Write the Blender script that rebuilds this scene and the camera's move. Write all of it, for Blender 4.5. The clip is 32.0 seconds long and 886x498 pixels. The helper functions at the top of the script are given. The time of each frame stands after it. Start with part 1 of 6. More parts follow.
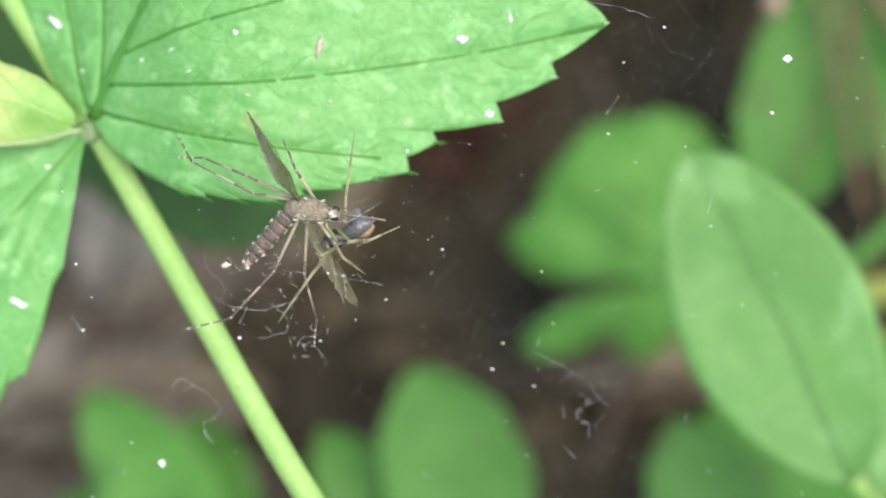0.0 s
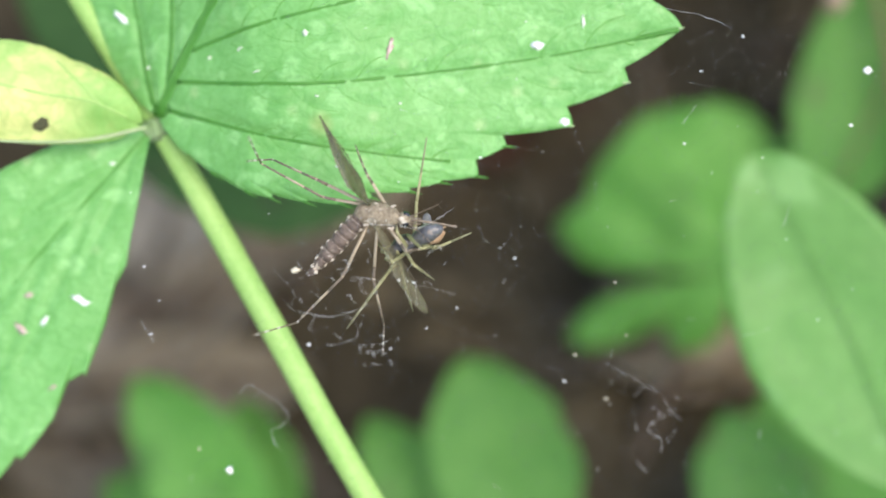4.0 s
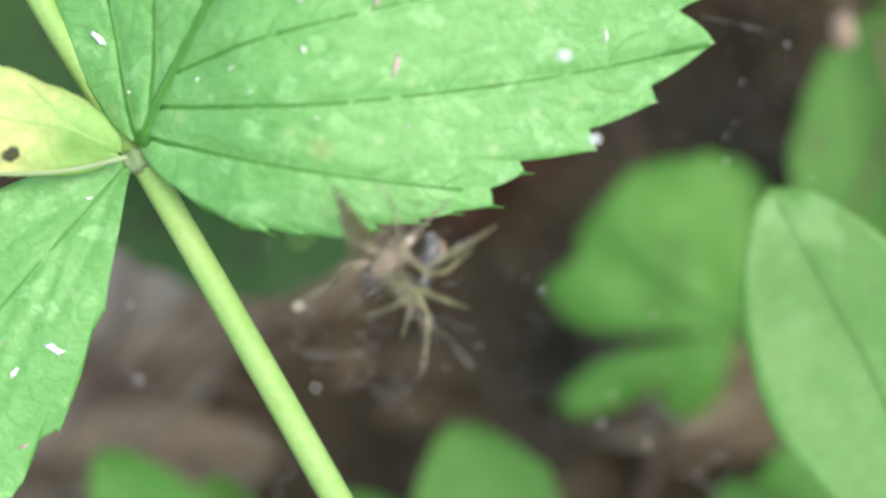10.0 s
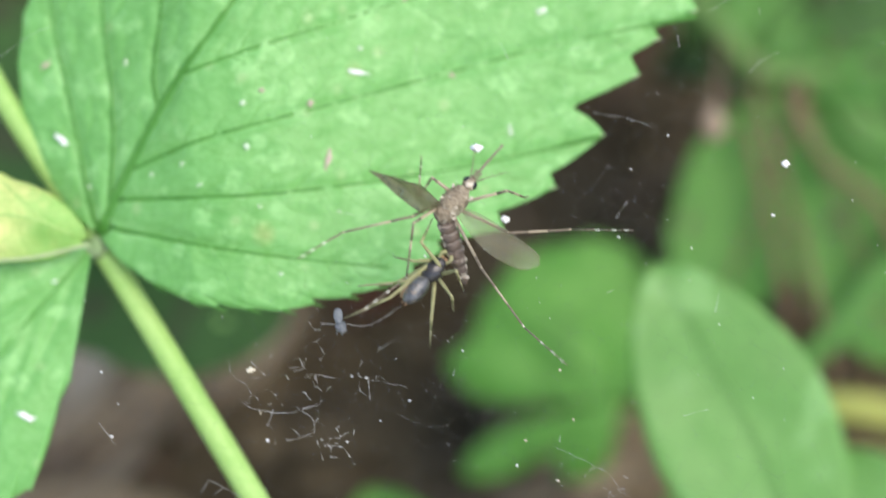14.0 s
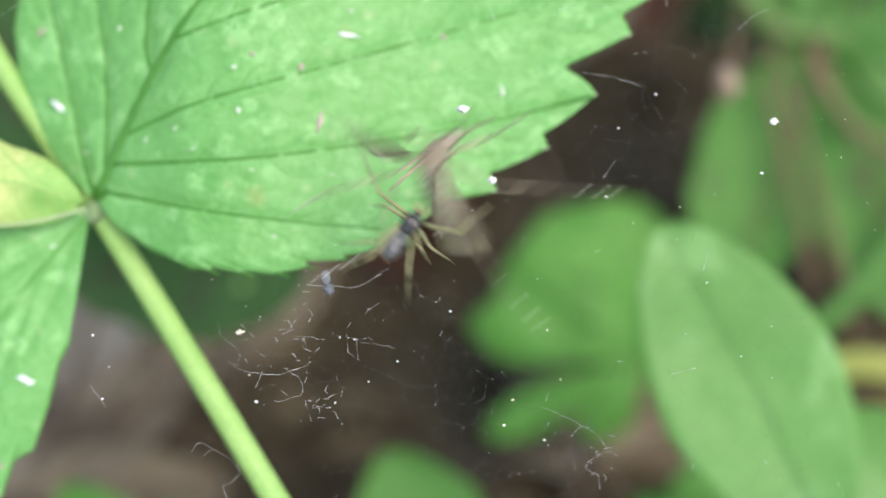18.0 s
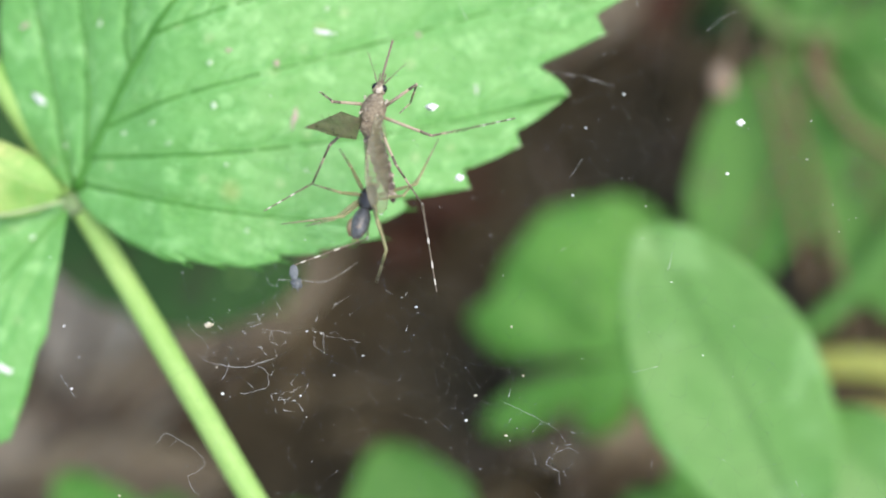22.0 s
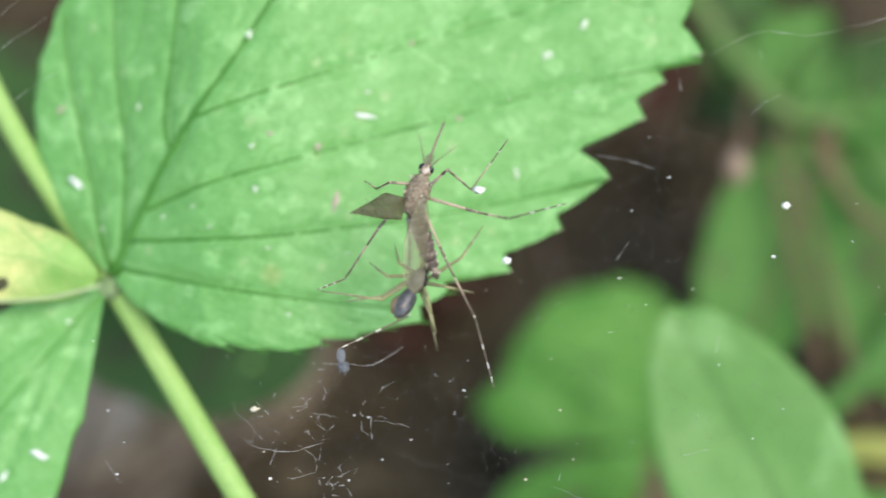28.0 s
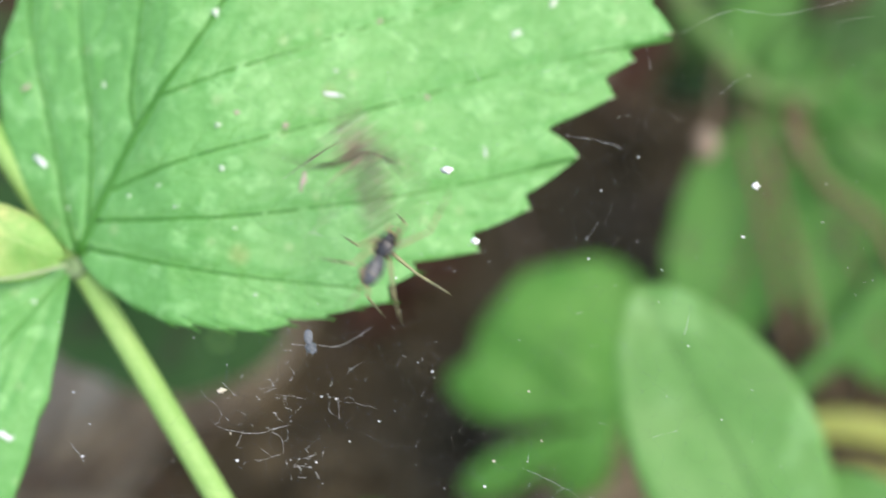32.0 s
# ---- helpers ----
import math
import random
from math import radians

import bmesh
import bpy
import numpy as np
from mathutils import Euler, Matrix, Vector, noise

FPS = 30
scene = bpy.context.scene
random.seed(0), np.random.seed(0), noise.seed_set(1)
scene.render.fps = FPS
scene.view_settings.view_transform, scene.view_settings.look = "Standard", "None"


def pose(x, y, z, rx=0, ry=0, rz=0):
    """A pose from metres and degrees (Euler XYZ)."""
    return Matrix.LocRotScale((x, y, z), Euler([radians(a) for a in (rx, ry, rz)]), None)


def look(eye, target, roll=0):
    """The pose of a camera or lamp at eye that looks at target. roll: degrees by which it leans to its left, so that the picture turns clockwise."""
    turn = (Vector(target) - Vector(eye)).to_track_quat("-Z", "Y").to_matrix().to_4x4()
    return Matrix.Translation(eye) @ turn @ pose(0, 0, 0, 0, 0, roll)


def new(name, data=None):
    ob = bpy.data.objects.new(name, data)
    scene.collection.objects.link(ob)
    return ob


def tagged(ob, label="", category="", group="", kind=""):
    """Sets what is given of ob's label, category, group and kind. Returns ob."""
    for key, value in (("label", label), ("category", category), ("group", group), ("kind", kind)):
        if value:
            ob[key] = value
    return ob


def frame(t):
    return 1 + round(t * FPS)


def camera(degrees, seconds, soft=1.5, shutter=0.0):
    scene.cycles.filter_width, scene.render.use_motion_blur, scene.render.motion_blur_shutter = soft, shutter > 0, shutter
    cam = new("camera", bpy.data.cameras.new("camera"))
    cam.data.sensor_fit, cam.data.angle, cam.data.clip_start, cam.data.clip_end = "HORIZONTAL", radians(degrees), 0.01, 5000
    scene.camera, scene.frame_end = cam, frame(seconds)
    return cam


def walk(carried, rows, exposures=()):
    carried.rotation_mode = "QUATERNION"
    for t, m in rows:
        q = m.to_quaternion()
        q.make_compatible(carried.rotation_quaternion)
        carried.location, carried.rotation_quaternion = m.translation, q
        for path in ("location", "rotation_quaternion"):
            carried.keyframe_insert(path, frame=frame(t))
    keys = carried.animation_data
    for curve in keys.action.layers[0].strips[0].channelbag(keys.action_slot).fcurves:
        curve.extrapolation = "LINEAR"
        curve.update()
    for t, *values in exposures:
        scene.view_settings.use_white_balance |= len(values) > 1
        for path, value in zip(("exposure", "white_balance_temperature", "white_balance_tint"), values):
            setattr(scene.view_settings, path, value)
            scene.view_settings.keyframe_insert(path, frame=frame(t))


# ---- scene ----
from mathutils import geometry

# One working space: millimetres, x to the right, y up the tilted view, z towards the lens.
# It is laid into the world tilted by TILT degrees, HEIGHT metres above the soil.
TILT, HEIGHT = 55.0, 0.062
VIEW = pose(0, 0, HEIGHT, 90 - TILT, 0, 0)

# Seconds, eye in millimetres of the working space, then turn about y, x, z in degrees.
ROWS = [
    (0, 4.32, 2.44, 94.31, 3.243, -3.026, 0.367), (0.5, 3.80, 2.74, 94.97, 2.686, -3.467, 0.469),
    (1, 2.97, 2.90, 95.32, 3.190, -3.687, 0.708), (1.5, 2.32, 3.82, 94.86, 3.629, -4.213, 0.925),
    (2, 3.10, 3.08, 95.17, 3.342, -3.640, 0.543), (2.5, 3.82, 2.56, 95.28, 3.261, -3.455, 0.508),
    (3, 2.62, 1.81, 95.53, 3.089, -3.127, 0.511), (3.5, 2.12, 3.55, 95.48, 3.934, -4.192, 1.436),
    (5.5, -0.88, 1.79, 84.61, 2.010, -3.323, 0.254), (6, -2.20, 0.77, 84.26, 2.470, -2.394, 0.278),
    (6.5, -2.62, 1.43, 84.30, 2.237, -1.938, 0.673), (7, -0.75, 1.16, 84.73, 2.373, -1.728, 0.470),
    (7.5, -1.58, 0.73, 85.21, 1.929, -1.411, 0.653), (8, -2.38, 0.96, 85.44, 2.038, -1.520, 0.559),
    (8.5, -2.17, 1.21, 84.75, 1.533, -1.293, 0.864), (9, -2.92, 1.22, 84.86, 0.862, -1.507, 0.725),
    (9.5, -2.50, 1.31, 84.94, 1.782, -1.323, 0.719), (10, -2.11, 1.00, 85.28, 1.735, -1.273, 0.694),
    (10.5, -2.12, 0.71, 85.30, 1.735, -1.285, 0.428), (11, -3.36, 0.25, 88.52, 0.664, -1.370, 0.577),
    (11.5, -3.61, -0.50, 94.37, 0.434, -0.801, 0.269), (12, -4.32, -1.01, 96.13, -0.283, -0.378, 0.094),
    (12.5, -4.19, 0.07, 95.90, -0.336, -0.628, 0.297), (13, -0.77, 0.64, 97.25, 0.027, -0.332, 0.220),
    (13.5, -1.11, -0.23, 97.48, -0.776, 0.624, -0.166), (14, -4.31, -0.05, 97.25, -1.732, 1.415, -0.478),
    (14.5, -6.26, -0.67, 97.75, -3.135, 2.261, -0.978), (16.5, -0.24, 0.19, 97.27, 0.119, 0.815, -0.604),
    (17, 0.76, -0.17, 97.87, 0.656, 0.857, -0.864), (17.5, 1.60, -0.23, 97.69, 0.575, 0.809, -0.870),
    (18, -0.54, -0.22, 97.62, 0.284, 0.443, -0.979), (18.5, -0.36, -0.26, 98.24, -0.030, 0.407, -1.184),
    (19, 0.07, -1.26, 97.85, -0.308, 1.221, -1.150), (19.5, 0.37, -0.31, 97.65, 0.258, 0.278, -0.852),
    (20, 0.79, 0.06, 97.97, 0.532, 0.874, -0.773), (20.5, -1.94, 0.46, 97.80, -0.750, 0.522, -0.933),
    (21, -4.85, 0.37, 96.85, -1.231, 0.781, -0.723), (21.5, -1.38, 0.33, 97.09, 0.059, 0.624, -0.459),
    (22, 3.18, -0.03, 98.60, 1.661, 0.214, -0.269), (22.5, -1.74, 0.96, 96.68, 1.616, 0.507, -0.025),
    (23, -0.57, 0.19, 97.51, 0.940, 0.794, -0.353), (23.5, -0.47, 0.08, 97.11, 0.773, 0.734, -0.228),
    (24, -0.40, 0.26, 96.76, 0.931, 0.934, -0.238), (24.5, -1.01, 0.26, 96.83, 0.385, 1.099, -0.388),
    (26.5, 0.09, -0.22, 98.40, 0.679, 1.714, -0.297), (27, -2.08, 0.00, 98.44, 0.240, 2.182, -0.196),
    (27.5, -2.51, -0.28, 98.50, 0.063, 2.502, -0.363), (28, -1.24, -0.31, 98.39, 0.228, 2.682, -0.384),
    (28.5, -0.59, -0.70, 98.86, -0.213, 2.786, -0.562), (29, -3.32, -0.32, 98.76, -0.637, 2.508, -0.516),
    (29.5, -2.57, 0.17, 97.59, -0.321, 2.503, -0.470), (30, 0.47, -1.01, 97.42, 0.230, 2.666, -0.624),
    (30.5, -1.51, -0.13, 97.63, -0.582, 1.762, -0.540), (31, -1.70, -0.29, 97.78, -0.706, 1.756, -0.655),
    (31.5, -0.83, -0.40, 97.69, -0.927, 1.877, -0.597), (32, -1.09, 0.17, 97.83, -0.550, 1.856, -0.376),
]


def eye_pose(x, y, z, turn, nod, roll):
    spin = Matrix.Rotation(radians(turn), 4, 'Y') @ Matrix.Rotation(radians(nod), 4, 'X') @ Matrix.Rotation(radians(roll), 4, 'Z')
    return VIEW @ Matrix.Translation((x * 0.001, y * 0.001, z * 0.001)) @ spin


cam = camera(24, 32.0, soft=1.7, shutter=0.9)
cam.data.dof.use_dof = True
cam.data.dof.focus_distance = 0.0909
cam.data.dof.aperture_fstop = 23.5
walk(cam, [(t, eye_pose(*row)) for t, *row in ROWS], [(t, stops, 7350, 11) for t, stops in ((0.0, 1.46), (3.5, 1.46), (6.0, 1.47), (8.0, 1.46), (10.0, 1.44), (12.0, 1.46), (13.0, 1.41), (14.0, 1.35), (17.0, 1.37), (24.0, 1.37), (26.5, 1.31), (28.0, 1.24), (29.0, 1.26), (30.0, 1.32), (32.0, 1.33))])

# ---------------------------------------------------------------- light
world = bpy.data.worlds.new('daylight')
scene.world = world
world.use_nodes = True
sky = world.node_tree.nodes.new('ShaderNodeTexSky')
sky.sky_type = 'NISHITA'
sky.sun_disc = False
sky.sun_elevation, sky.sun_rotation = radians(63), radians(132)
background = world.node_tree.nodes['Background']
background.inputs['Strength'].default_value = 0.15
world.node_tree.links.new(sky.outputs['Color'], background.inputs['Color'])
sun = new('sun', bpy.data.lights.new('sun', 'SUN'))
sun.data.energy, sun.data.angle, sun.data.color = 1.2, radians(40), (1.0, 0.96, 0.9)
sun.matrix_world = look((1.1, -1.0, 2.9), (0, 0, 0))

# ---------------------------------------------------------------- materials


def material(name, dark, light, rough=0.6, fine=2500.0, coarse=350.0, bump=0.15, through_light=0.0, alpha=1.0,
             spec=0.4, metal=0.0, patch=None, patch_at=0.62, random_tint=0.0, blotch=0.5):
    """Two-scale noise colour with bump; through_light mixes in light that passes a thin sheet."""
    m = bpy.data.materials.new(name)
    m.use_nodes = True
    tree = m.node_tree
    n, l = tree.nodes, tree.links
    out, bsdf = n['Material Output'], n['Principled BSDF']
    at = n.new('ShaderNodeTexCoord')
    big, small = n.new('ShaderNodeTexNoise'), n.new('ShaderNodeTexNoise')
    big.inputs['Scale'].default_value, small.inputs['Scale'].default_value = coarse, fine
    big.inputs['Detail'].default_value, small.inputs['Detail'].default_value = 5, 6
    l.new(at.outputs['Object'], big.inputs['Vector'])
    l.new(at.outputs['Object'], small.inputs['Vector'])
    both = n.new('ShaderNodeMix')
    both.data_type = 'FLOAT'
    both.inputs[0].default_value = 1 - blotch
    l.new(big.outputs['Fac'], both.inputs[2])
    l.new(small.outputs['Fac'], both.inputs[3])
    ramp = n.new('ShaderNodeValToRGB')
    ramp.color_ramp.elements[0].position, ramp.color_ramp.elements[1].position = 0.32, 0.68
    ramp.color_ramp.elements[0].color, ramp.color_ramp.elements[1].color = (*dark, 1), (*light, 1)
    l.new(both.outputs[0], ramp.inputs['Fac'])
    colour = ramp.outputs['Color']
    if patch:
        spots = n.new('ShaderNodeTexNoise')
        spots.inputs['Scale'].default_value = coarse * 1.7
        spots.inputs['Detail'].default_value = 3
        shift = n.new('ShaderNodeMapping')
        shift.inputs['Location'].default_value = (0.37, 0.11, 0.05)
        l.new(at.outputs['Object'], shift.inputs['Vector'])
        l.new(shift.outputs['Vector'], spots.inputs['Vector'])
        edge = n.new('ShaderNodeMapRange')
        edge.inputs['From Min'].default_value, edge.inputs['From Max'].default_value = patch_at, patch_at + 0.08
        l.new(spots.outputs['Fac'], edge.inputs['Value'])
        mixed = n.new('ShaderNodeMix')
        mixed.data_type = 'RGBA'
        l.new(edge.outputs['Result'], mixed.inputs[0])
        l.new(colour, mixed.inputs[6])
        mixed.inputs[7].default_value = (*patch, 1)
        colour = mixed.outputs[2]
    if random_tint:
        info = n.new('ShaderNodeObjectInfo')
        hue = n.new('ShaderNodeHueSaturation')
        value = n.new('ShaderNodeMapRange')
        value.inputs['To Min'].default_value, value.inputs['To Max'].default_value = 1 - random_tint, 1 + random_tint
        l.new(info.outputs['Random'], value.inputs['Value'])
        l.new(value.outputs['Result'], hue.inputs['Value'])
        l.new(colour, hue.inputs['Color'])
        colour = hue.outputs['Color']
    l.new(colour, bsdf.inputs['Base Color'])
    bsdf.inputs['Roughness'].default_value = rough
    bsdf.inputs['Metallic'].default_value = metal
    bsdf.inputs['Specular IOR Level'].default_value = spec
    if bump:
        b = n.new('ShaderNodeBump')
        b.inputs['Strength'].default_value = bump
        b.inputs['Distance'].default_value = 0.0002
        l.new(both.outputs[0], b.inputs['Height'])
        l.new(b.outputs['Normal'], bsdf.inputs['Normal'])
    surface = bsdf.outputs['BSDF']
    if through_light:
        glow = n.new('ShaderNodeBsdfTranslucent')
        l.new(colour, glow.inputs['Color'])
        mix = n.new('ShaderNodeMixShader')
        mix.inputs['Fac'].default_value = through_light
        l.new(surface, mix.inputs[1])
        l.new(glow.outputs['BSDF'], mix.inputs[2])
        surface = mix.outputs['Shader']
    if alpha < 1:
        clear = n.new('ShaderNodeBsdfTransparent')
        film = n.new('ShaderNodeMixShader')
        film.inputs['Fac'].default_value = alpha
        l.new(clear.outputs['BSDF'], film.inputs[1])
        l.new(surface, film.inputs[2])
        surface = film.outputs['Shader']
    l.new(surface, out.inputs['Surface'])
    return m


LEAF = material('leaf_green', (0.143, 0.418, 0.101), (0.219, 0.538, 0.163), 0.48, 2600, 420, 0.18, 0.3, patch=(0.268, 0.592, 0.204), patch_at=0.56, spec=0.6)
VEIN = material('vein_green', (0.052, 0.225, 0.028), (0.086, 0.29, 0.045), 0.5, 3000, 500, 0.2, 0.25)
SIDE_VEIN = material('side_vein', (0.070, 0.265, 0.042), (0.108, 0.33, 0.064), 0.5, 3000, 500, 0.2, 0.25)
FINE_VEIN = material('fine_vein', (0.098, 0.325, 0.058), (0.145, 0.395, 0.09), 0.5, 3000, 500, 0.2, 0.25)
YOUNG_LEAF = material('yellowing_leaf', (0.22, 0.50, 0.11), (0.36, 0.60, 0.17), 0.5, 1800, 240, 0.2, 0.3, patch=(0.54, 0.62, 0.22), patch_at=0.56)
PALE_RIB = material('pale_rib', (0.24, 0.36, 0.14), (0.36, 0.41, 0.24), 0.5, 3000, 700, 0.2)
SHOOT = material('shoot_green', (0.05, 0.14, 0.022), (0.115, 0.20, 0.05), 0.6, 1200, 160, 0.3, patch=(0.11, 0.085, 0.05), patch_at=0.58)
STEM = material('stem_green', (0.24, 0.45, 0.105), (0.36, 0.555, 0.17), 0.5, 3000, 300, 0.25, 0.12)
TIP = material('tooth_point', (0.34, 0.50, 0.24), (0.50, 0.60, 0.36), 0.5, 5000, 1500, 0.1, 0.2)
NODE = material('stem_node', (0.13, 0.24, 0.085), (0.24, 0.32, 0.165), 0.75, 3000, 700, 0.5)
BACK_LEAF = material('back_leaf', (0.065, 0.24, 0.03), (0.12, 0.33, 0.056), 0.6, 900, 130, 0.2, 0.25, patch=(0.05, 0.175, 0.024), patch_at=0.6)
# darker copy of BACK_LEAF with brownish patches; its darkening stands for shade
MID_LEAF = material('shade_toned_leaf', (0.046, 0.175, 0.024), (0.096, 0.255, 0.048), 0.65, 900, 140, 0.2, 0.25, patch=(0.085, 0.13, 0.042), patch_at=0.6)
OVAL_LEAF = material('oval_leaf', (0.088, 0.262, 0.045), (0.136, 0.345, 0.076), 0.48, 1200, 110, 0.2, 0.25, spec=0.5, patch=(0.175, 0.395, 0.115), patch_at=0.58)
# leaf green darkened further: deep shade is put into the base colour
SHADE_LEAF = material('shade_dark_leaf', (0.022, 0.075, 0.011), (0.046, 0.125, 0.024), 0.7, 700, 90, 0.3, 0.2, patch=(0.040, 0.060, 0.018), patch_at=0.55)
RED_STALK = material('red_stalk', (0.09, 0.065, 0.03), (0.17, 0.11, 0.06), 0.7, 2500, 400, 0.3)
YELLOW_BLADE = material('yellow_blade', (0.20, 0.25, 0.04), (0.34, 0.36, 0.08), 0.5, 2500, 200, 0.2, 0.2)
BUD = material('dry_bud', (0.19, 0.135, 0.09), (0.34, 0.26, 0.19), 0.8, 2500, 500, 0.3)
SOIL = material('soil', (0.020, 0.0158, 0.0090), (0.088, 0.070, 0.042), 0.95, 700, 60, 1.0, spec=0.1, patch=(0.125, 0.099, 0.060), patch_at=0.62, blotch=0.7)
PALE_LITTER = material('pale_dead_leaf', (0.10, 0.084, 0.058), (0.39, 0.325, 0.235), 0.9, 700, 60, 0.6, 0.1, spec=0.15, random_tint=0.15, patch=(0.11, 0.086, 0.062), patch_at=0.66)
LITTER = material('dead_leaf', (0.092, 0.073, 0.047), (0.30, 0.24, 0.160), 0.9, 900, 90, 0.6, 0.1, spec=0.15, random_tint=0.3, patch=(0.06, 0.048, 0.028), patch_at=0.62)
RED_LITTER = material('red_dead_leaf', (0.035, 0.016, 0.010), (0.075, 0.034, 0.022), 0.9, 1200, 150, 0.6, 0.1, spec=0.15)
TWIG = material('twig', (0.06, 0.042, 0.028), (0.14, 0.105, 0.075), 0.9, 1800, 200, 0.7, spec=0.15, random_tint=0.3)
SILK = material('silk', (0.5, 0.5, 0.48), (0.85, 0.85, 0.83), 0.4, 4000, 900, 0.0, 0.3, 0.85)
FINE_SILK = material('fine_silk', (0.5, 0.5, 0.48), (0.7, 0.7, 0.68), 0.5, 4000, 900, 0.0, 0.3, 0.09)
DIM_SILK = material('dim_silk', (0.5, 0.5, 0.48), (0.75, 0.75, 0.73), 0.45, 4000, 900, 0.0, 0.3, 0.18)
FLECK = material('white_fleck', (0.75, 0.75, 0.72), (0.92, 0.92, 0.9), 0.35, 5000, 2000, 0.3)
DUST = material('leaf_dust', (0.42, 0.55, 0.36), (0.80, 0.84, 0.72), 0.6, 5000, 1500, 0.3)
TAN_FLECK = material('tan_fleck', (0.45, 0.38, 0.26), (0.72, 0.66, 0.52), 0.6, 5000, 2000, 0.3)
PINK_FLECK = material('pink_fleck', (0.40, 0.28, 0.24), (0.58, 0.46, 0.40), 0.7, 5000, 2000, 0.3)
THORAX = material('brown_scales', (0.085, 0.062, 0.042), (0.36, 0.30, 0.21), 0.75, 6000, 1500, 0.6, spec=0.25, patch=(0.50, 0.45, 0.36), patch_at=0.6)
ABDOMEN = material('dark_abdomen', (0.048, 0.034, 0.028), (0.18, 0.135, 0.105), 0.6, 5000, 1500, 0.4, spec=0.3, patch=(0.40, 0.34, 0.27), patch_at=0.58)
PALE_BAND = material('pale_scales', (0.42, 0.36, 0.28), (0.62, 0.55, 0.45), 0.7, 9000, 2600, 0.4)
ABDOMEN_BAND = material('abdomen_band', (0.13, 0.10, 0.085), (0.29, 0.24, 0.195), 0.7, 7000, 2000, 0.4)
SPOT = material('dark_spot', (0.03, 0.035, 0.012), (0.09, 0.08, 0.035), 0.8, 5000, 900, 0.3)
EYE = material('dark_eye', (0.006, 0.006, 0.007), (0.02, 0.02, 0.022), 0.2, 9000, 4000, 0.1, spec=0.6)
WING = material('wing_film', (0.25, 0.235, 0.135), (0.40, 0.37, 0.235), 0.2, 9000, 700, 0.06, 0.3, 0.28, spec=0.9)
DARK_WING = material('crumpled_wing', (0.060, 0.062, 0.026), (0.19, 0.18, 0.09), 0.3, 3000, 900, 0.1, 0.25, 0.72, spec=0.8)
WING_VEIN = material('wing_vein', (0.07, 0.06, 0.035), (0.17, 0.145, 0.095), 0.6, 6000, 2000, 0.2, 0.0, 0.75)
LEG_PALE = material('pale_leg', (0.30, 0.24, 0.16), (0.47, 0.39, 0.28), 0.6, 9000, 2500, 0.2)
LEG_DARK = material('dark_leg', (0.11, 0.085, 0.060), (0.24, 0.19, 0.14), 0.6, 9000, 2500, 0.2)
LEG_BAND = material('white_band', (0.52, 0.48, 0.40), (0.80, 0.76, 0.68), 0.6, 9000, 2500, 0.1)
SPIDER_LEG = material('spider_leg', (0.30, 0.30, 0.135), (0.49, 0.47, 0.26), 0.4, 9000, 2500, 0.1, 0.3)
SPIDER_LEG_DARK = material('spider_leg_tip', (0.18, 0.18, 0.09), (0.31, 0.30, 0.18), 0.45, 9000, 2500, 0.1, 0.1)
SPIDER_DARK = material('spider_shell', (0.012, 0.012, 0.014), (0.045, 0.04, 0.038), 0.28, 9000, 1800, 0.15, spec=0.6)
SPIDER_GREY = material('spider_abdomen', (0.03, 0.032, 0.035), (0.13, 0.135, 0.14), 0.28, 7000, 2200, 0.3, spec=0.6, patch=(0.17, 0.14, 0.11), patch_at=0.6)
SPIDER_TAN = material('spider_belly', (0.25, 0.15, 0.08), (0.42, 0.28, 0.17), 0.4, 7000, 1500, 0.15)
HUSK = material('grey_husk', (0.10, 0.11, 0.12), (0.28, 0.30, 0.32), 0.6, 7000, 1500, 0.3, 0.2, 0.8)


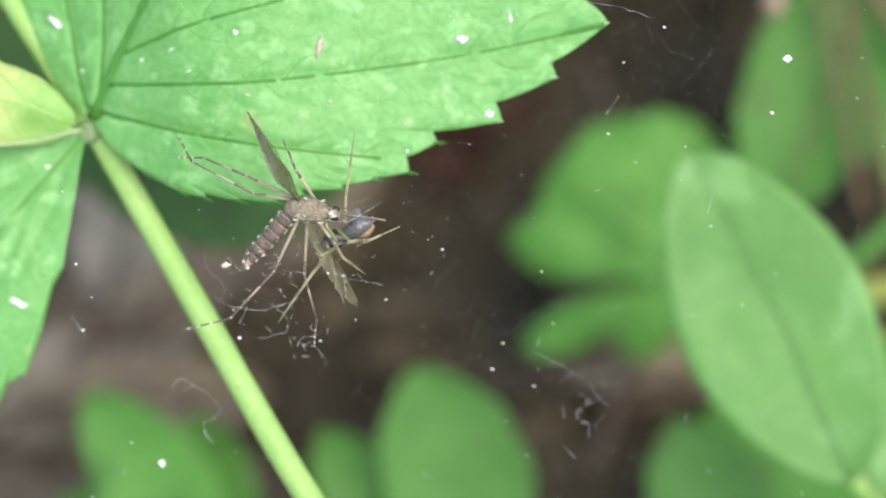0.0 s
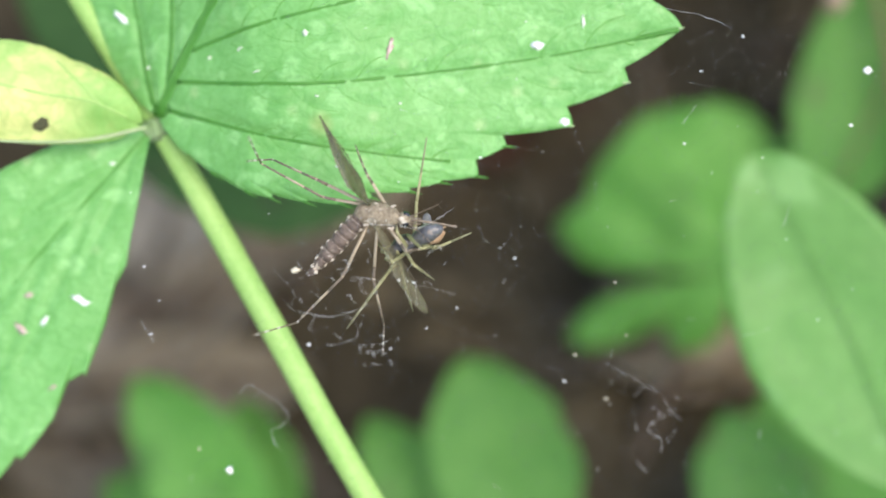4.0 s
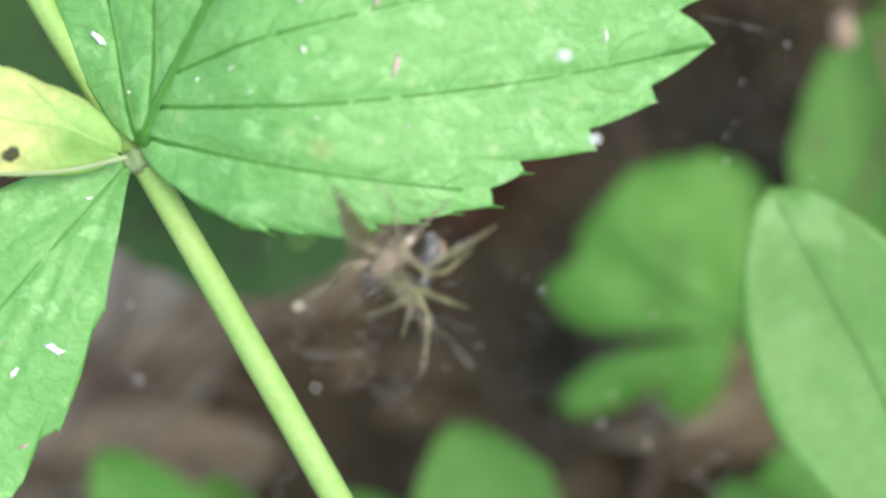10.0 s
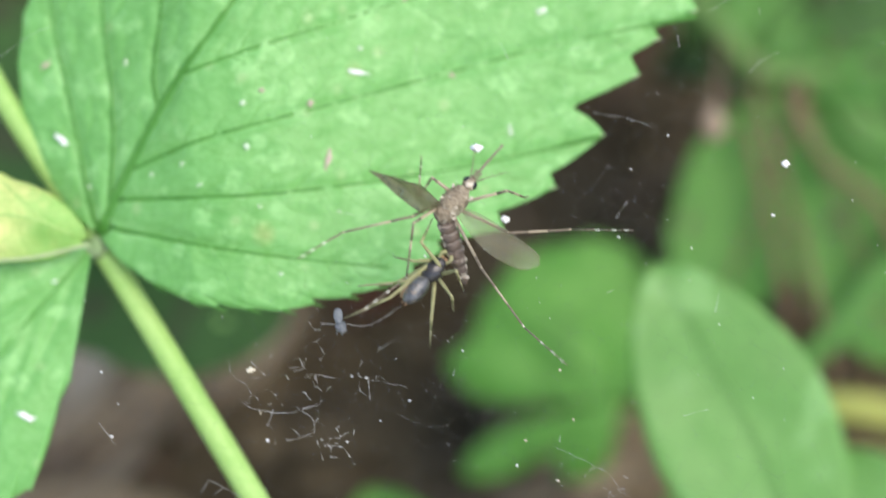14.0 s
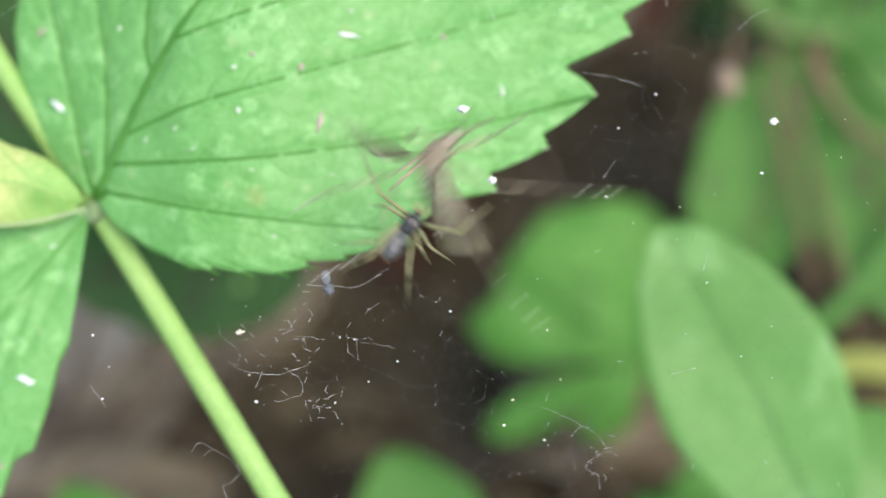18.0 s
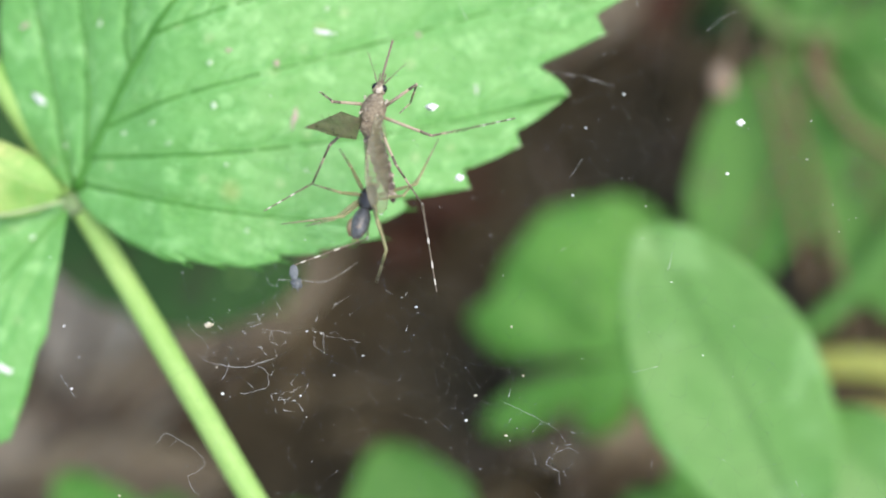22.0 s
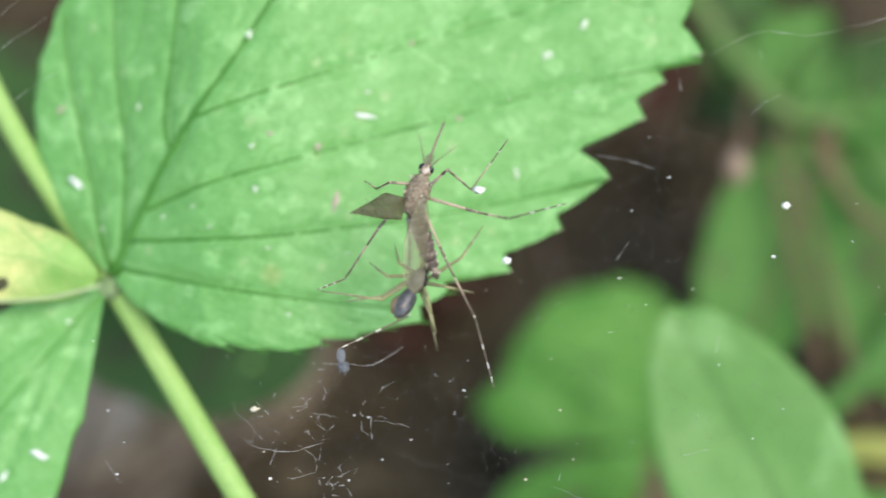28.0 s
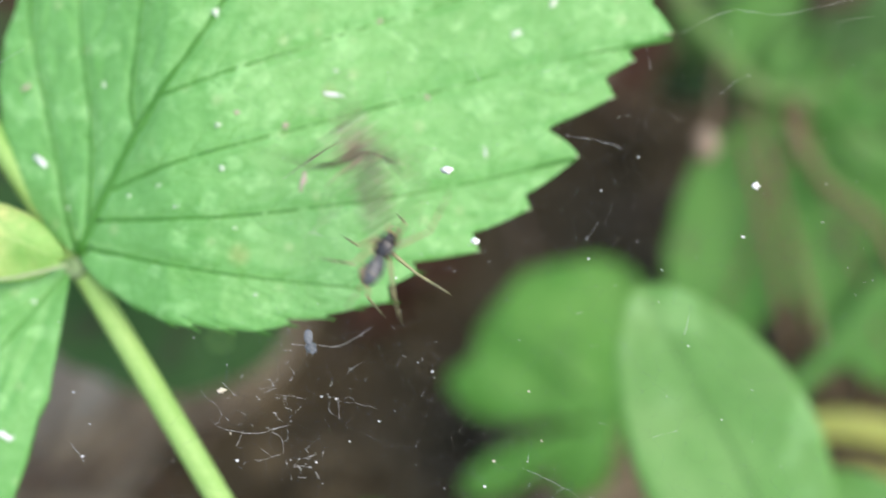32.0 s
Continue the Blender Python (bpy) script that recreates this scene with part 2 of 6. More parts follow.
def vein_network(mat, cell, tint, strength, relief_strength):
    """Fine net of small veins between the larger ones: a darker tint along cell borders, and relief."""
    tree = mat.node_tree
    n, l = tree.nodes, tree.links
    at = n.new('ShaderNodeTexCoord')
    warp = n.new('ShaderNodeTexNoise')
    warp.inputs['Scale'].default_value = cell * 0.8
    push = n.new('ShaderNodeMix')
    push.data_type = 'RGBA'
    push.blend_type = 'LINEAR_LIGHT'
    push.inputs[0].default_value = 0.0012
    l.new(at.outputs['Object'], push.inputs[6])
    l.new(at.outputs['Object'], warp.inputs['Vector'])
    l.new(warp.outputs['Color'], push.inputs[7])
    lines = []
    for scale in (cell, cell * 2.6):
        net = n.new('ShaderNodeTexVoronoi')
        net.feature = 'DISTANCE_TO_EDGE'
        net.inputs['Scale'].default_value = scale
        l.new(push.outputs[2], net.inputs['Vector'])
        edge = n.new('ShaderNodeMapRange')
        edge.inputs['From Min'].default_value, edge.inputs['From Max'].default_value = 0.0, 0.16
        edge.inputs['To Min'].default_value, edge.inputs['To Max'].default_value = 1.0, 0.0
        l.new(net.outputs['Distance'], edge.inputs['Value'])
        lines.append(edge)
    add = n.new('ShaderNodeMath')
    add.operation = 'MULTIPLY_ADD'
    add.inputs[1].default_value = 0.5
    l.new(lines[1].outputs['Result'], add.inputs[0])
    l.new(lines[0].outputs['Result'], add.inputs[2])
    amount = n.new('ShaderNodeMath')
    amount.operation = 'MULTIPLY'
    amount.inputs[1].default_value = strength
    l.new(add.outputs['Value'], amount.inputs[0])
    bsdf = n['Principled BSDF']
    source = bsdf.inputs['Base Color'].links[0].from_socket
    mix = n.new('ShaderNodeMix')
    mix.data_type = 'RGBA'
    l.new(amount.outputs['Value'], mix.inputs[0])
    l.new(source, mix.inputs[6])
    mix.inputs[7].default_value = (*tint, 1)
    for link in list(tree.links):
        if link.from_socket == source and link.to_node != mix:
            l.new(mix.outputs[2], link.to_socket)
    relief = n.new('ShaderNodeBump')
    relief.invert = True
    relief.inputs['Strength'].default_value = relief_strength
    relief.inputs['Distance'].default_value = 0.0002
    l.new(add.outputs['Value'], relief.inputs['Height'])
    if bsdf.inputs['Normal'].links:
        l.new(bsdf.inputs['Normal'].links[0].from_socket, relief.inputs['Normal'])
    l.new(relief.outputs['Normal'], bsdf.inputs['Normal'])


def freckles(mat, scale, size, colour, amount):
    """Scattered soft spots of another colour."""
    tree = mat.node_tree
    n, l = tree.nodes, tree.links
    at = n.new('ShaderNodeTexCoord')
    cells = n.new('ShaderNodeTexVoronoi')
    cells.inputs['Scale'].default_value = scale
    l.new(at.outputs['Object'], cells.inputs['Vector'])
    edge = n.new('ShaderNodeMapRange')
    edge.inputs['From Min'].default_value, edge.inputs['From Max'].default_value = size * 0.3, size
    edge.inputs['To Min'].default_value, edge.inputs['To Max'].default_value = amount, 0.0
    l.new(cells.outputs['Distance'], edge.inputs['Value'])
    some = n.new('ShaderNodeMapRange')
    some.inputs['From Min'].default_value, some.inputs['From Max'].default_value = 0.55, 0.75
    apart = n.new('ShaderNodeSeparateColor')
    l.new(cells.outputs['Color'], apart.inputs['Color'])
    l.new(apart.outputs['Red'], some.inputs['Value'])
    both = n.new('ShaderNodeMath')
    both.operation = 'MULTIPLY'
    l.new(edge.outputs['Result'], both.inputs[0])
    l.new(some.outputs['Result'], both.inputs[1])
    source = n['Principled BSDF'].inputs['Base Color'].links[0].from_socket
    mix = n.new('ShaderNodeMix')
    mix.data_type = 'RGBA'
    l.new(both.outputs['Value'], mix.inputs[0])
    l.new(source, mix.inputs[6])
    mix.inputs[7].default_value = (*colour, 1)
    for link in list(tree.links):
        if link.from_socket == source and link.to_node != mix:
            l.new(mix.outputs[2], link.to_socket)


freckles(LEAF, 620, 0.24, (0.36, 0.58, 0.24), 0.75)
freckles(LEAF, 240, 0.17, (0.42, 0.44, 0.15), 0.7)
freckles(YOUNG_LEAF, 300, 0.35, (0.16, 0.40, 0.08), 0.6)
freckles(YOUNG_LEAF, 420, 0.2, (0.24, 0.20, 0.08), 0.5)


def stain(mat, centre, radius, colour, amount):
    """One soft uneven patch of another pigment round a point (metres, in the thing's own space)."""
    tree = mat.node_tree
    n, l = tree.nodes, tree.links
    at, rough = n.new('ShaderNodeTexCoord'), n.new('ShaderNodeTexNoise')
    rough.inputs['Scale'].default_value = 900
    far = n.new('ShaderNodeVectorMath')
    far.operation = 'DISTANCE'
    far.inputs[1].default_value = centre
    l.new(at.outputs['Object'], far.inputs[0])
    l.new(at.outputs['Object'], rough.inputs['Vector'])
    jag = n.new('ShaderNodeMath')
    jag.operation = 'MULTIPLY_ADD'
    jag.inputs[1].default_value = radius * 1.1
    l.new(rough.outputs['Fac'], jag.inputs[0])
    l.new(far.outputs['Value'], jag.inputs[2])
    edge = n.new('ShaderNodeMapRange')
    edge.inputs['From Min'].default_value, edge.inputs['From Max'].default_value = radius * 0.8, radius * 1.7
    edge.inputs['To Min'].default_value, edge.inputs['To Max'].default_value = amount, 0.0
    l.new(jag.outputs['Value'], edge.inputs['Value'])
    source = n['Principled BSDF'].inputs['Base Color'].links[0].from_socket
    mix = n.new('ShaderNodeMix')
    mix.data_type = 'RGBA'
    l.new(edge.outputs['Result'], mix.inputs[0])
    l.new(source, mix.inputs[6])
    mix.inputs[7].default_value = (*colour, 1)
    for link in list(tree.links):
        if link.from_socket == source and link.to_node != mix:
            l.new(mix.outputs[2], link.to_socket)


# the plant's own space starts at its foot, (4, -40, -48) mm
stain(YOUNG_LEAF, (-0.0275, 0.0432, 0.048), 0.0034, (0.74, 0.74, 0.30), 0.9)
freckles(STEM, 420, 0.4, (0.20, 0.40, 0.09), 0.6)
freckles(OVAL_LEAF, 260, 0.30, (0.20, 0.40, 0.15), 0.5)
freckles(OVAL_LEAF, 130, 0.10, (0.10, 0.10, 0.04), 0.8)
freckles(BACK_LEAF, 200, 0.4, (0.05, 0.15, 0.02), 0.4)
vein_network(LEAF, 900, (0.10, 0.35, 0.055), 0.30, 0.16)
vein_network(YOUNG_LEAF, 800, (0.25, 0.45, 0.10), 0.3, 0.1)
vein_network(OVAL_LEAF, 600, (0.06, 0.20, 0.035), 0.15, 0.05)

# ---------------------------------------------------------------- mesh tools
BASE = {}


def thing(name, base, label, category, group='', kind=''):
    """An Empty at base (millimetres of the working space) that carries a thing's parts."""
    ob = new(name)
    ob.empty_display_size = 0.002
    ob.matrix_world = VIEW @ Matrix.Translation(Vector(base) * 0.001)
    BASE[ob.name] = Vector(base)
    return tagged(ob, label, category, group, kind)


def mesh_data(name, shapes, mats):
    """One mesh from (verts, faces) shapes in millimetres; each shape takes the material of its place in mats."""
    verts, faces, slots = [], [], []
    for k, (v, f) in enumerate(shapes):
        start = len(verts)
        verts += [tuple(0.001 * c for c in p) for p in v]
        faces += [tuple(start + i for i in q) for q in f]
        slots += [min(k, len(mats) - 1) if len(mats) > 1 else 0] * len(f)
    me = bpy.data.meshes.new(name)
    me.from_pydata(verts, [], faces)
    for m in mats:
        me.materials.append(m)
    me.polygons.foreach_set('material_index', slots)
    me.polygons.foreach_set('use_smooth', [True] * len(faces))
    me.update()
    return me


def part(name, shape, mat, parent, label='', local=False):
    """A mesh under a thing or part. Vertices are in the working space unless local."""
    top = parent
    while top.parent:
        top = top.parent
    base = Vector((0, 0, 0)) if local else BASE[top.name]
    shapes = shape if isinstance(shape, list) else [shape]
    mats = mat if isinstance(mat, list) else [mat]
    moved = [([Vector(p) - base for p in v], f) for v, f in shapes]
    ob = new(name, mesh_data(name, moved, mats))
    ob.parent = parent
    return tagged(ob, label)


def tube(points, radii, sides=6, flat=1.0, up=(0, 0, 1)):
    """A tapered tube along points with closed ends; flat squeezes it along up."""
    pts = [Vector(p) for p in points]
    rr = radii if isinstance(radii, (list, tuple)) else [radii] * len(pts)
    verts, faces = [], []
    for i, p in enumerate(pts):
        way = (pts[min(i + 1, len(pts) - 1)] - pts[max(i - 1, 0)]).normalized()
        a = way.cross(Vector(up))
        a = a.normalized() if a.length > 1e-4 else way.orthogonal().normalized()
        b = a.cross(way)
        for k in range(sides):
            c = 2 * math.pi * k / sides
            verts.append(p + a * (rr[i] * math.cos(c)) + b * (rr[i] * flat * math.sin(c)))
    for i in range(len(pts) - 1):
        for k in range(sides):
            j = (k + 1) % sides
            faces.append((i * sides + k, i * sides + j, (i + 1) * sides + j, (i + 1) * sides + k))
    faces.append(tuple(range(sides))[::-1])
    faces.append(tuple((len(pts) - 1) * sides + k for k in range(sides)))
    return verts, faces


def merged(shapes):
    verts, faces = [], []
    for v, f in shapes:
        start = len(verts)
        verts += list(v)
        faces += [tuple(start + i for i in q) for q in f]
    return verts, faces


def curve(points, steps=8):
    """A smooth run of points through the given ones (Catmull-Rom)."""
    p = [Vector(q) for q in points]
    p = [p[0] * 2 - p[1], *p, p[-1] * 2 - p[-2]]
    out = []
    for i in range(1, len(p) - 2):
        for s in range(steps):
            t = s / steps
            out.append(0.5 * ((2 * p[i]) + (p[i + 1] - p[i - 1]) * t + (2 * p[i - 1] - 5 * p[i] + 4 * p[i + 1] - p[i + 2]) * t * t
                              + (3 * p[i] - p[i - 1] - 3 * p[i + 1] + p[i + 2]) * t ** 3))
    out.append(p[-2])
    return out


def ball(centre, size, rings=10, sides=14, wobble=0.0, seed=0, power=1.0):
    """An ellipsoid, uneven by wobble."""
    c, verts, faces = Vector(centre), [], []
    for i in range(rings + 1):
        a = math.pi * i / rings
        for k in range(sides):
            b = 2 * math.pi * k / sides
            d = Vector((math.cos(a), math.copysign(abs(math.sin(a)) ** power, 1) * math.cos(b), math.copysign(abs(math.sin(a)) ** power, 1) * math.sin(b)))
            w = 1 + wobble * noise.noise(d * 1.7 + Vector((seed * 3.1, seed, 0)))
            verts.append(c + Vector((d.x * size[0], d.y * size[1], d.z * size[2])) * w)
    for i in range(rings):
        for k in range(sides):
            j = (k + 1) % sides
            faces.append((i * sides + k, (i + 1) * sides + k, (i + 1) * sides + j, i * sides + j))
    return verts, faces


def sheet(grid_top, thick):
    """A closed thin sheet from rows of points, thickened along -z."""
    rows, cols = len(grid_top), len(grid_top[0])
    top = [Vector(p) for row in grid_top for p in row]
    low = [p - Vector((0, 0, thick)) for p in top]
    n, faces = len(top), []
    for i in range(rows - 1):
        for k in range(cols - 1):
            a, b, c, d = i * cols + k, i * cols + k + 1, (i + 1) * cols + k + 1, (i + 1) * cols + k
            faces += [(a, b, c, d), (n + d, n + c, n + b, n + a)]
    rim = [k for k in range(cols)] + [i * cols + cols - 1 for i in range(1, rows)] + [(rows - 1) * cols + k for k in range(cols - 2, -1, -1)] + [i * cols for i in range(rows - 2, 0, -1)]
    for a, b in zip(rim, rim[1:] + rim[:1]):
        faces.append((b, a, n + a, n + b))
    return top + low, faces

# ---------------------------------------------------------------- ground


def soil_height(x, y):
    """Height of the soil in metres over the world's plane."""
    near = math.exp(-(x * x + y * y) / 0.25)
    p = Vector((x, y, 0))
    return near * (0.006 * noise.noise(p * 22) + 0.0035 * noise.noise(p * 70) + 0.0018 * noise.noise(p * 190)) - 0.004


def build_ground():
    verts, faces, spokes = [(0, 0.03, soil_height(0, 0.03))], [], 200
    rings = [0.0025 * k for k in range(1, 70)] + [0.175 * 1.12 ** k for k in range(1, 112)]
    for r in rings:
        for k in range(spokes):
            a = 2 * math.pi * k / spokes
            x, y = r * math.cos(a), 0.03 + r * math.sin(a)
            verts.append((x, y, soil_height(x, y)))
    for k in range(spokes):
        faces.append((0, 1 + k, 1 + (k + 1) % spokes))
    for i in range(len(rings) - 1):
        for k in range(spokes):
            j = (k + 1) % spokes
            faces.append((1 + i * spokes + k, 1 + (i + 1) * spokes + k, 1 + (i + 1) * spokes + j, 1 + i * spokes + j))
    me = bpy.data.meshes.new('ground')
    me.from_pydata(verts, [], faces)
    me.materials.append(SOIL)
    me.polygons.foreach_set('use_smooth', [True] * len(faces))
    tagged(new('ground', me), 'dark brown crumbly soil under the plants', 'ground', kind='structure')


def on_soil(x, y):
    """A point of the working space (mm) that lies on the soil below the view's point x, y."""
    z = -HEIGHT / math.sin(radians(TILT)) * 1000
    for _ in range(12):
        w = VIEW @ Vector((x * 0.001, y * 0.001, z * 0.001))
        z -= (w.z - soil_height(w.x, w.y)) * 1000 / math.sin(radians(TILT))
    return Vector((x, y, z))


UP = VIEW.to_3x3().inverted() @ Vector((0, 0, 1))


def build_crumbs():
    """Loose crumbs of soil over the nearest ground."""
    rnd = random.Random(5)
    shapes = []
    for k in range(700):
        p = on_soil(rnd.uniform(-48, 48), rnd.uniform(-40, 45))
        r = rnd.uniform(0.4, 1.5) * rnd.random() ** 0.5 + 0.2
        shapes.append(ball(p + UP * r * 0.35, (r * rnd.uniform(0.7, 1.3), r, r * rnd.uniform(0.6, 1.0)), 4, 6, 0.5, k))
    v, f = merged(shapes)
    ob = thing('soil_crumbs', (0, 0, -75), 'loose dark soil crumbs and grit', 'soil', kind='stuff')
    part('crumbs', (v, f), SOIL, ob)


# ---------------------------------------------------------------- leaves


def polar_rows(base, tips, height, teeth=(0.02, 0.4), rings=26, per_tooth=9):
    """Rows of points of a toothed blade: tips are (angle, radius) seen from the base; behind each tip the margin
    drops by a share of its radius over a share of the way, then swells out to the next tip."""
    spokes = []
    for i, ((a, r), (b, s)) in enumerate(zip(tips, tips[1:])):
        drop, hold = teeth(i) if callable(teeth) else teeth
        for k in range(per_tooth):
            u = k / per_tooth
            if s >= r:
                if u < hold:
                    rad = r * (1 - drop * (u / hold) ** 1.5)
                else:
                    rad = r * (1 - drop) + (s - r * (1 - drop)) * ((u - hold) / (1 - hold)) ** 0.85
            else:
                g = u ** 0.85
                rad = (r + (s - r) * g) * (1 - 0.012 * math.sin(math.pi * u))
            spokes.append((a + (b - a) * u, rad))
    spokes.append(tips[-1])
    rows = []
    for i in range(rings + 1):
        f = 0.02 + 0.98 * (i / rings)
        row = []
        for a, r in spokes:
            x, y = base[0] + f * r * math.cos(radians(a)), base[1] + f * r * math.sin(radians(a))
            row.append((x, y, height(x, y) - 0.35 * max(0, f - 0.8) ** 2 * 25 * 0.6))
        rows.append(row)
    return rows


def vein_field(veins, depth, width):
    """How far the blade dips beside its veins, in millimetres."""
    runs = [np.array([tuple(p)[:2] for p in curve([(*q, 0) for q in v], 6)]) for v in veins]
    a = np.concatenate([r[:-1] for r in runs])
    d = np.concatenate([r[1:] - r[:-1] for r in runs])
    ll = (d * d).sum(1) + 1e-9

    def dip(x, y):
        q = np.array((x, y)) - a
        t = np.clip((q * d).sum(1) / ll, 0, 1)
        near = math.sqrt(((q - d * t[:, None]) ** 2).sum(1).min())
        return -depth * math.exp(-(near / width) ** 2)
    return dip


def vein_tube(points, r0, r1, height, lift=0.02):
    run = curve([(*p, 0) for p in points], 10)
    n = len(run)
    pts = [(p.x, p.y, height(p.x, p.y) + lift) for p in run]
    return tube(pts, [r0 + (r1 - r0) * i / (n - 1) for i in range(n)], 8, 0.38)


JOINT = (-17.66, 3.23)
MAIN_VEINS = [
    [(-17.62, 3.26), (-14.35, 9.26), (-10.70, 14.50), (-6.66, 21.07), (-1.51, 30.61), (1.03, 36.55)],
    [(-17.08, 3.57), (-12.89, 2.67), (-8.27, 1.97), (-3.93, 1.53)],
    [(-16.68, 4.88), (-12.08, 4.86), (-7.63, 5.16), (-0.03, 6.30), (6.22, 7.69)],
    [(-15.9, 6.3), (-14.2, 6.95), (-12.0, 7.7), (-7.62, 8.86), (3.01, 11.83), (10.86, 13.42)],
    [(-13.35, 10.65), (-12.17, 11.07), (-7.61, 12.57), (0.39, 15.25), (10.66, 17.70)],
    [(-9.61, 16.18), (-4.09, 18.95), (3.03, 21.76), (10.57, 23.64)],
    [(-17.08, 4.23), (-16.94, 6.88), (-17.00, 9.97), (-17.44, 13.90), (-17.56, 18.91)],
    [(-17.75, 3.71), (-18.28, 5.63), (-19.21, 10.08), (-19.95, 13.45), (-20.15, 15.97)],
    [(-14.55, 8.9), (-14.85, 10.6), (-14.65, 12.6), (-14.20, 16.64), (-14.06, 22.50)],
]
MAIN_TIPS = [(-53.9, 1.07), (-48.4, 2.28), (-40.9, 3.89), (-35.2, 5.71), (-31.4, 6.76), (-26.3, 8.24), (-22.4, 9.76), (-18.2, 10.83), (-14.4, 12.39), (-11.2, 13.62), (-8.9, 15.16), (-3.4, 16.27), (0.1, 19.21), (5.4, 21.79),
             (10.7, 24.45), (16.0, 26.80), (18.9, 28.27), (20.2, 30.46), (26.5, 31.77), (31.9, 32.97), (37.8, 34.26), (43.7, 34.74), (49.6, 35.55), (55.7, 36.99), (60.3, 38.49),
             (65.7, 34.05), (71.4, 28.00), (78.9, 22.30), (87.4, 18.71), (95.7, 15.64), (102.7, 13.44), (109.6, 11.36), (116.2, 9.28), (122.7, 7.22), (134.9, 3.13), (143.6, 1.27)]


def build_main_plant():
    plant = thing('bramble_plant', (4, -40, -48), 'fresh green toothed compound leaf on a pale green stalk', 'plant')
    stalk = curve([(-30, 23, -5.5), (-26.5, 17.5, -4.8), (-22.3, 9.6, -4.0), (-17.3, 2.0, -3.4), (-12.45, -5.9, -2.4), (-7.75, -13.7, -1.8), (-3, -22, -6), (1.5, -32, -24), (4, -40, -48)], 10)
    n = len(stalk)
    part('stalk', tube(stalk, [0.5 + 0.14 * min(1, i / n * 2) for i in range(n)], 12), STEM, plant, 'smooth pale yellow-green stalk')
    rnd = random.Random(3)
    hairs = []
    for k in range(150):
        p = stalk[rnd.randrange(12, 62)]
        a = rnd.uniform(0, 2 * math.pi)
        d = Vector((math.cos(a), 0.6 * math.cos(a), math.sin(a))).normalized()
        hairs.append(tube([p + d * 0.5, p + d * rnd.uniform(0.72, 0.9) + Vector((0, rnd.uniform(-0.1, 0.1), 0))], [0.012, 0.004], 3))
    part('stalk_hairs', merged(hairs), PALE_RIB, plant, 'short pale hairs')
    part('node', ball((-17.85, 2.65, -2.85), (0.56, 0.48, 0.42), 12, 16, 0.5, 2), NODE, plant, 'greyish swollen node')

    def inside(p):
        a = math.degrees(math.atan2(p.y - JOINT[1], p.x - JOINT[0]))
        r = np.interp(a, [t[0] for t in MAIN_TIPS], [t[1] for t in MAIN_TIPS])
        return math.hypot(p.x - JOINT[0], p.y - JOINT[1]) < r * 0.93

    # side veins leave the main ones at a slant and bend round towards the margin
    side_veins = []
    for k, v in enumerate(MAIN_VEINS):
        run = curve([(*q, 0) for q in v], 10)
        for turn in (1, -1):
            shares = (0.22, 0.34, 0.46, 0.58, 0.70, 0.82, 0.93) if 0 < k < 6 else (0.35, 0.55, 0.75)
            for s in shares:
                s += rnd.uniform(-0.03, 0.03) + (0.05 if turn < 0 else 0)
                i = int(min(0.97, s) * (len(run) - 2))
                p, way = run[i], (run[i + 1] - run[i]).normalized()
                side = Vector((way.y, -way.x, 0)) * turn
                far = (1.2 + 3.0 * s) * rnd.uniform(0.8, 1.15) * (0.42 if k == 1 else 0.8 if k > 5 else 1) * (1 if turn > 0 else 0.7)
                q = [p, p + way * far * 0.24 + side * far * 0.27, p + way * far * 0.58 + side * far * 0.47, p + way * far + side * far * 0.54]
                while not inside(q[-1]) and (q[-1] - p).length > 0.4:
                    q = [p + (c - p) * 0.85 for c in q]
                side_veins.append([(c.x, c.y) for c in q])
    dip = vein_field(MAIN_VEINS, 0.15, 0.34)
    small_dip = vein_field(side_veins, 0.055, 0.22)

    def height(x, y):
        bend = -1.25 + 1.9 * math.exp(-((x + 10) / 6.0) ** 2) - 0.275 * max(0, -13 - x)
        if x > 9:
            bend -= 0.01 * (x - 9) ** 2
        fold = -0.0016 * max(0, y - 16) ** 2
        p = Vector((x, y, 0))
        return bend + fold + dip(x, y) + small_dip(x, y) + 0.12 * noise.noise(p * 0.42) + 0.07 * noise.noise(p * 1.1) + 0.03 * noise.noise(p * 2.3)

    blade = part('leaf_blade', sheet(polar_rows(JOINT, MAIN_TIPS, height, lambda i: ((0.004, 0.15), (0.02, 0.3), (0.01, 0.2))[i % 3] if i < 10 else {13: (0.008, 0.35), 14: (0.052, 0.76), 15: (0.006, 0.76), 16: (0.004, 0.78)}.get(i, (0.014, 0.5)), 100, 14), 0.14), LEAF, plant, 'large fresh green blade with pointed teeth')
    for k, v in enumerate(MAIN_VEINS):
        part('vein' if k else 'midrib', [vein_tube(v, 0.38 if k == 0 else 0.25, 0.13 if k == 0 else 0.11, height, -0.085), vein_tube(v, 0.20 if k == 0 else 0.12, 0.07 if k == 0 else 0.055, height, 0.0)], [SIDE_VEIN, VEIN], blade)
    for a, r in MAIN_TIPS[10:26]:
        c, s = math.cos(radians(a)), math.sin(radians(a))
        x, y = JOINT[0] + r * c, JOINT[1] + r * s
        z = height(x, y) - 0.22
        part('tooth_tip', tube([(x - 0.3 * c, y - 0.3 * s, z), (x - 0.05 * c, y - 0.05 * s, z - 0.02), (x + 0.1 * c, y + 0.1 * s, z - 0.05)], [0.07, 0.05, 0.012], 6), TIP, blade, 'pale hardened tooth point')
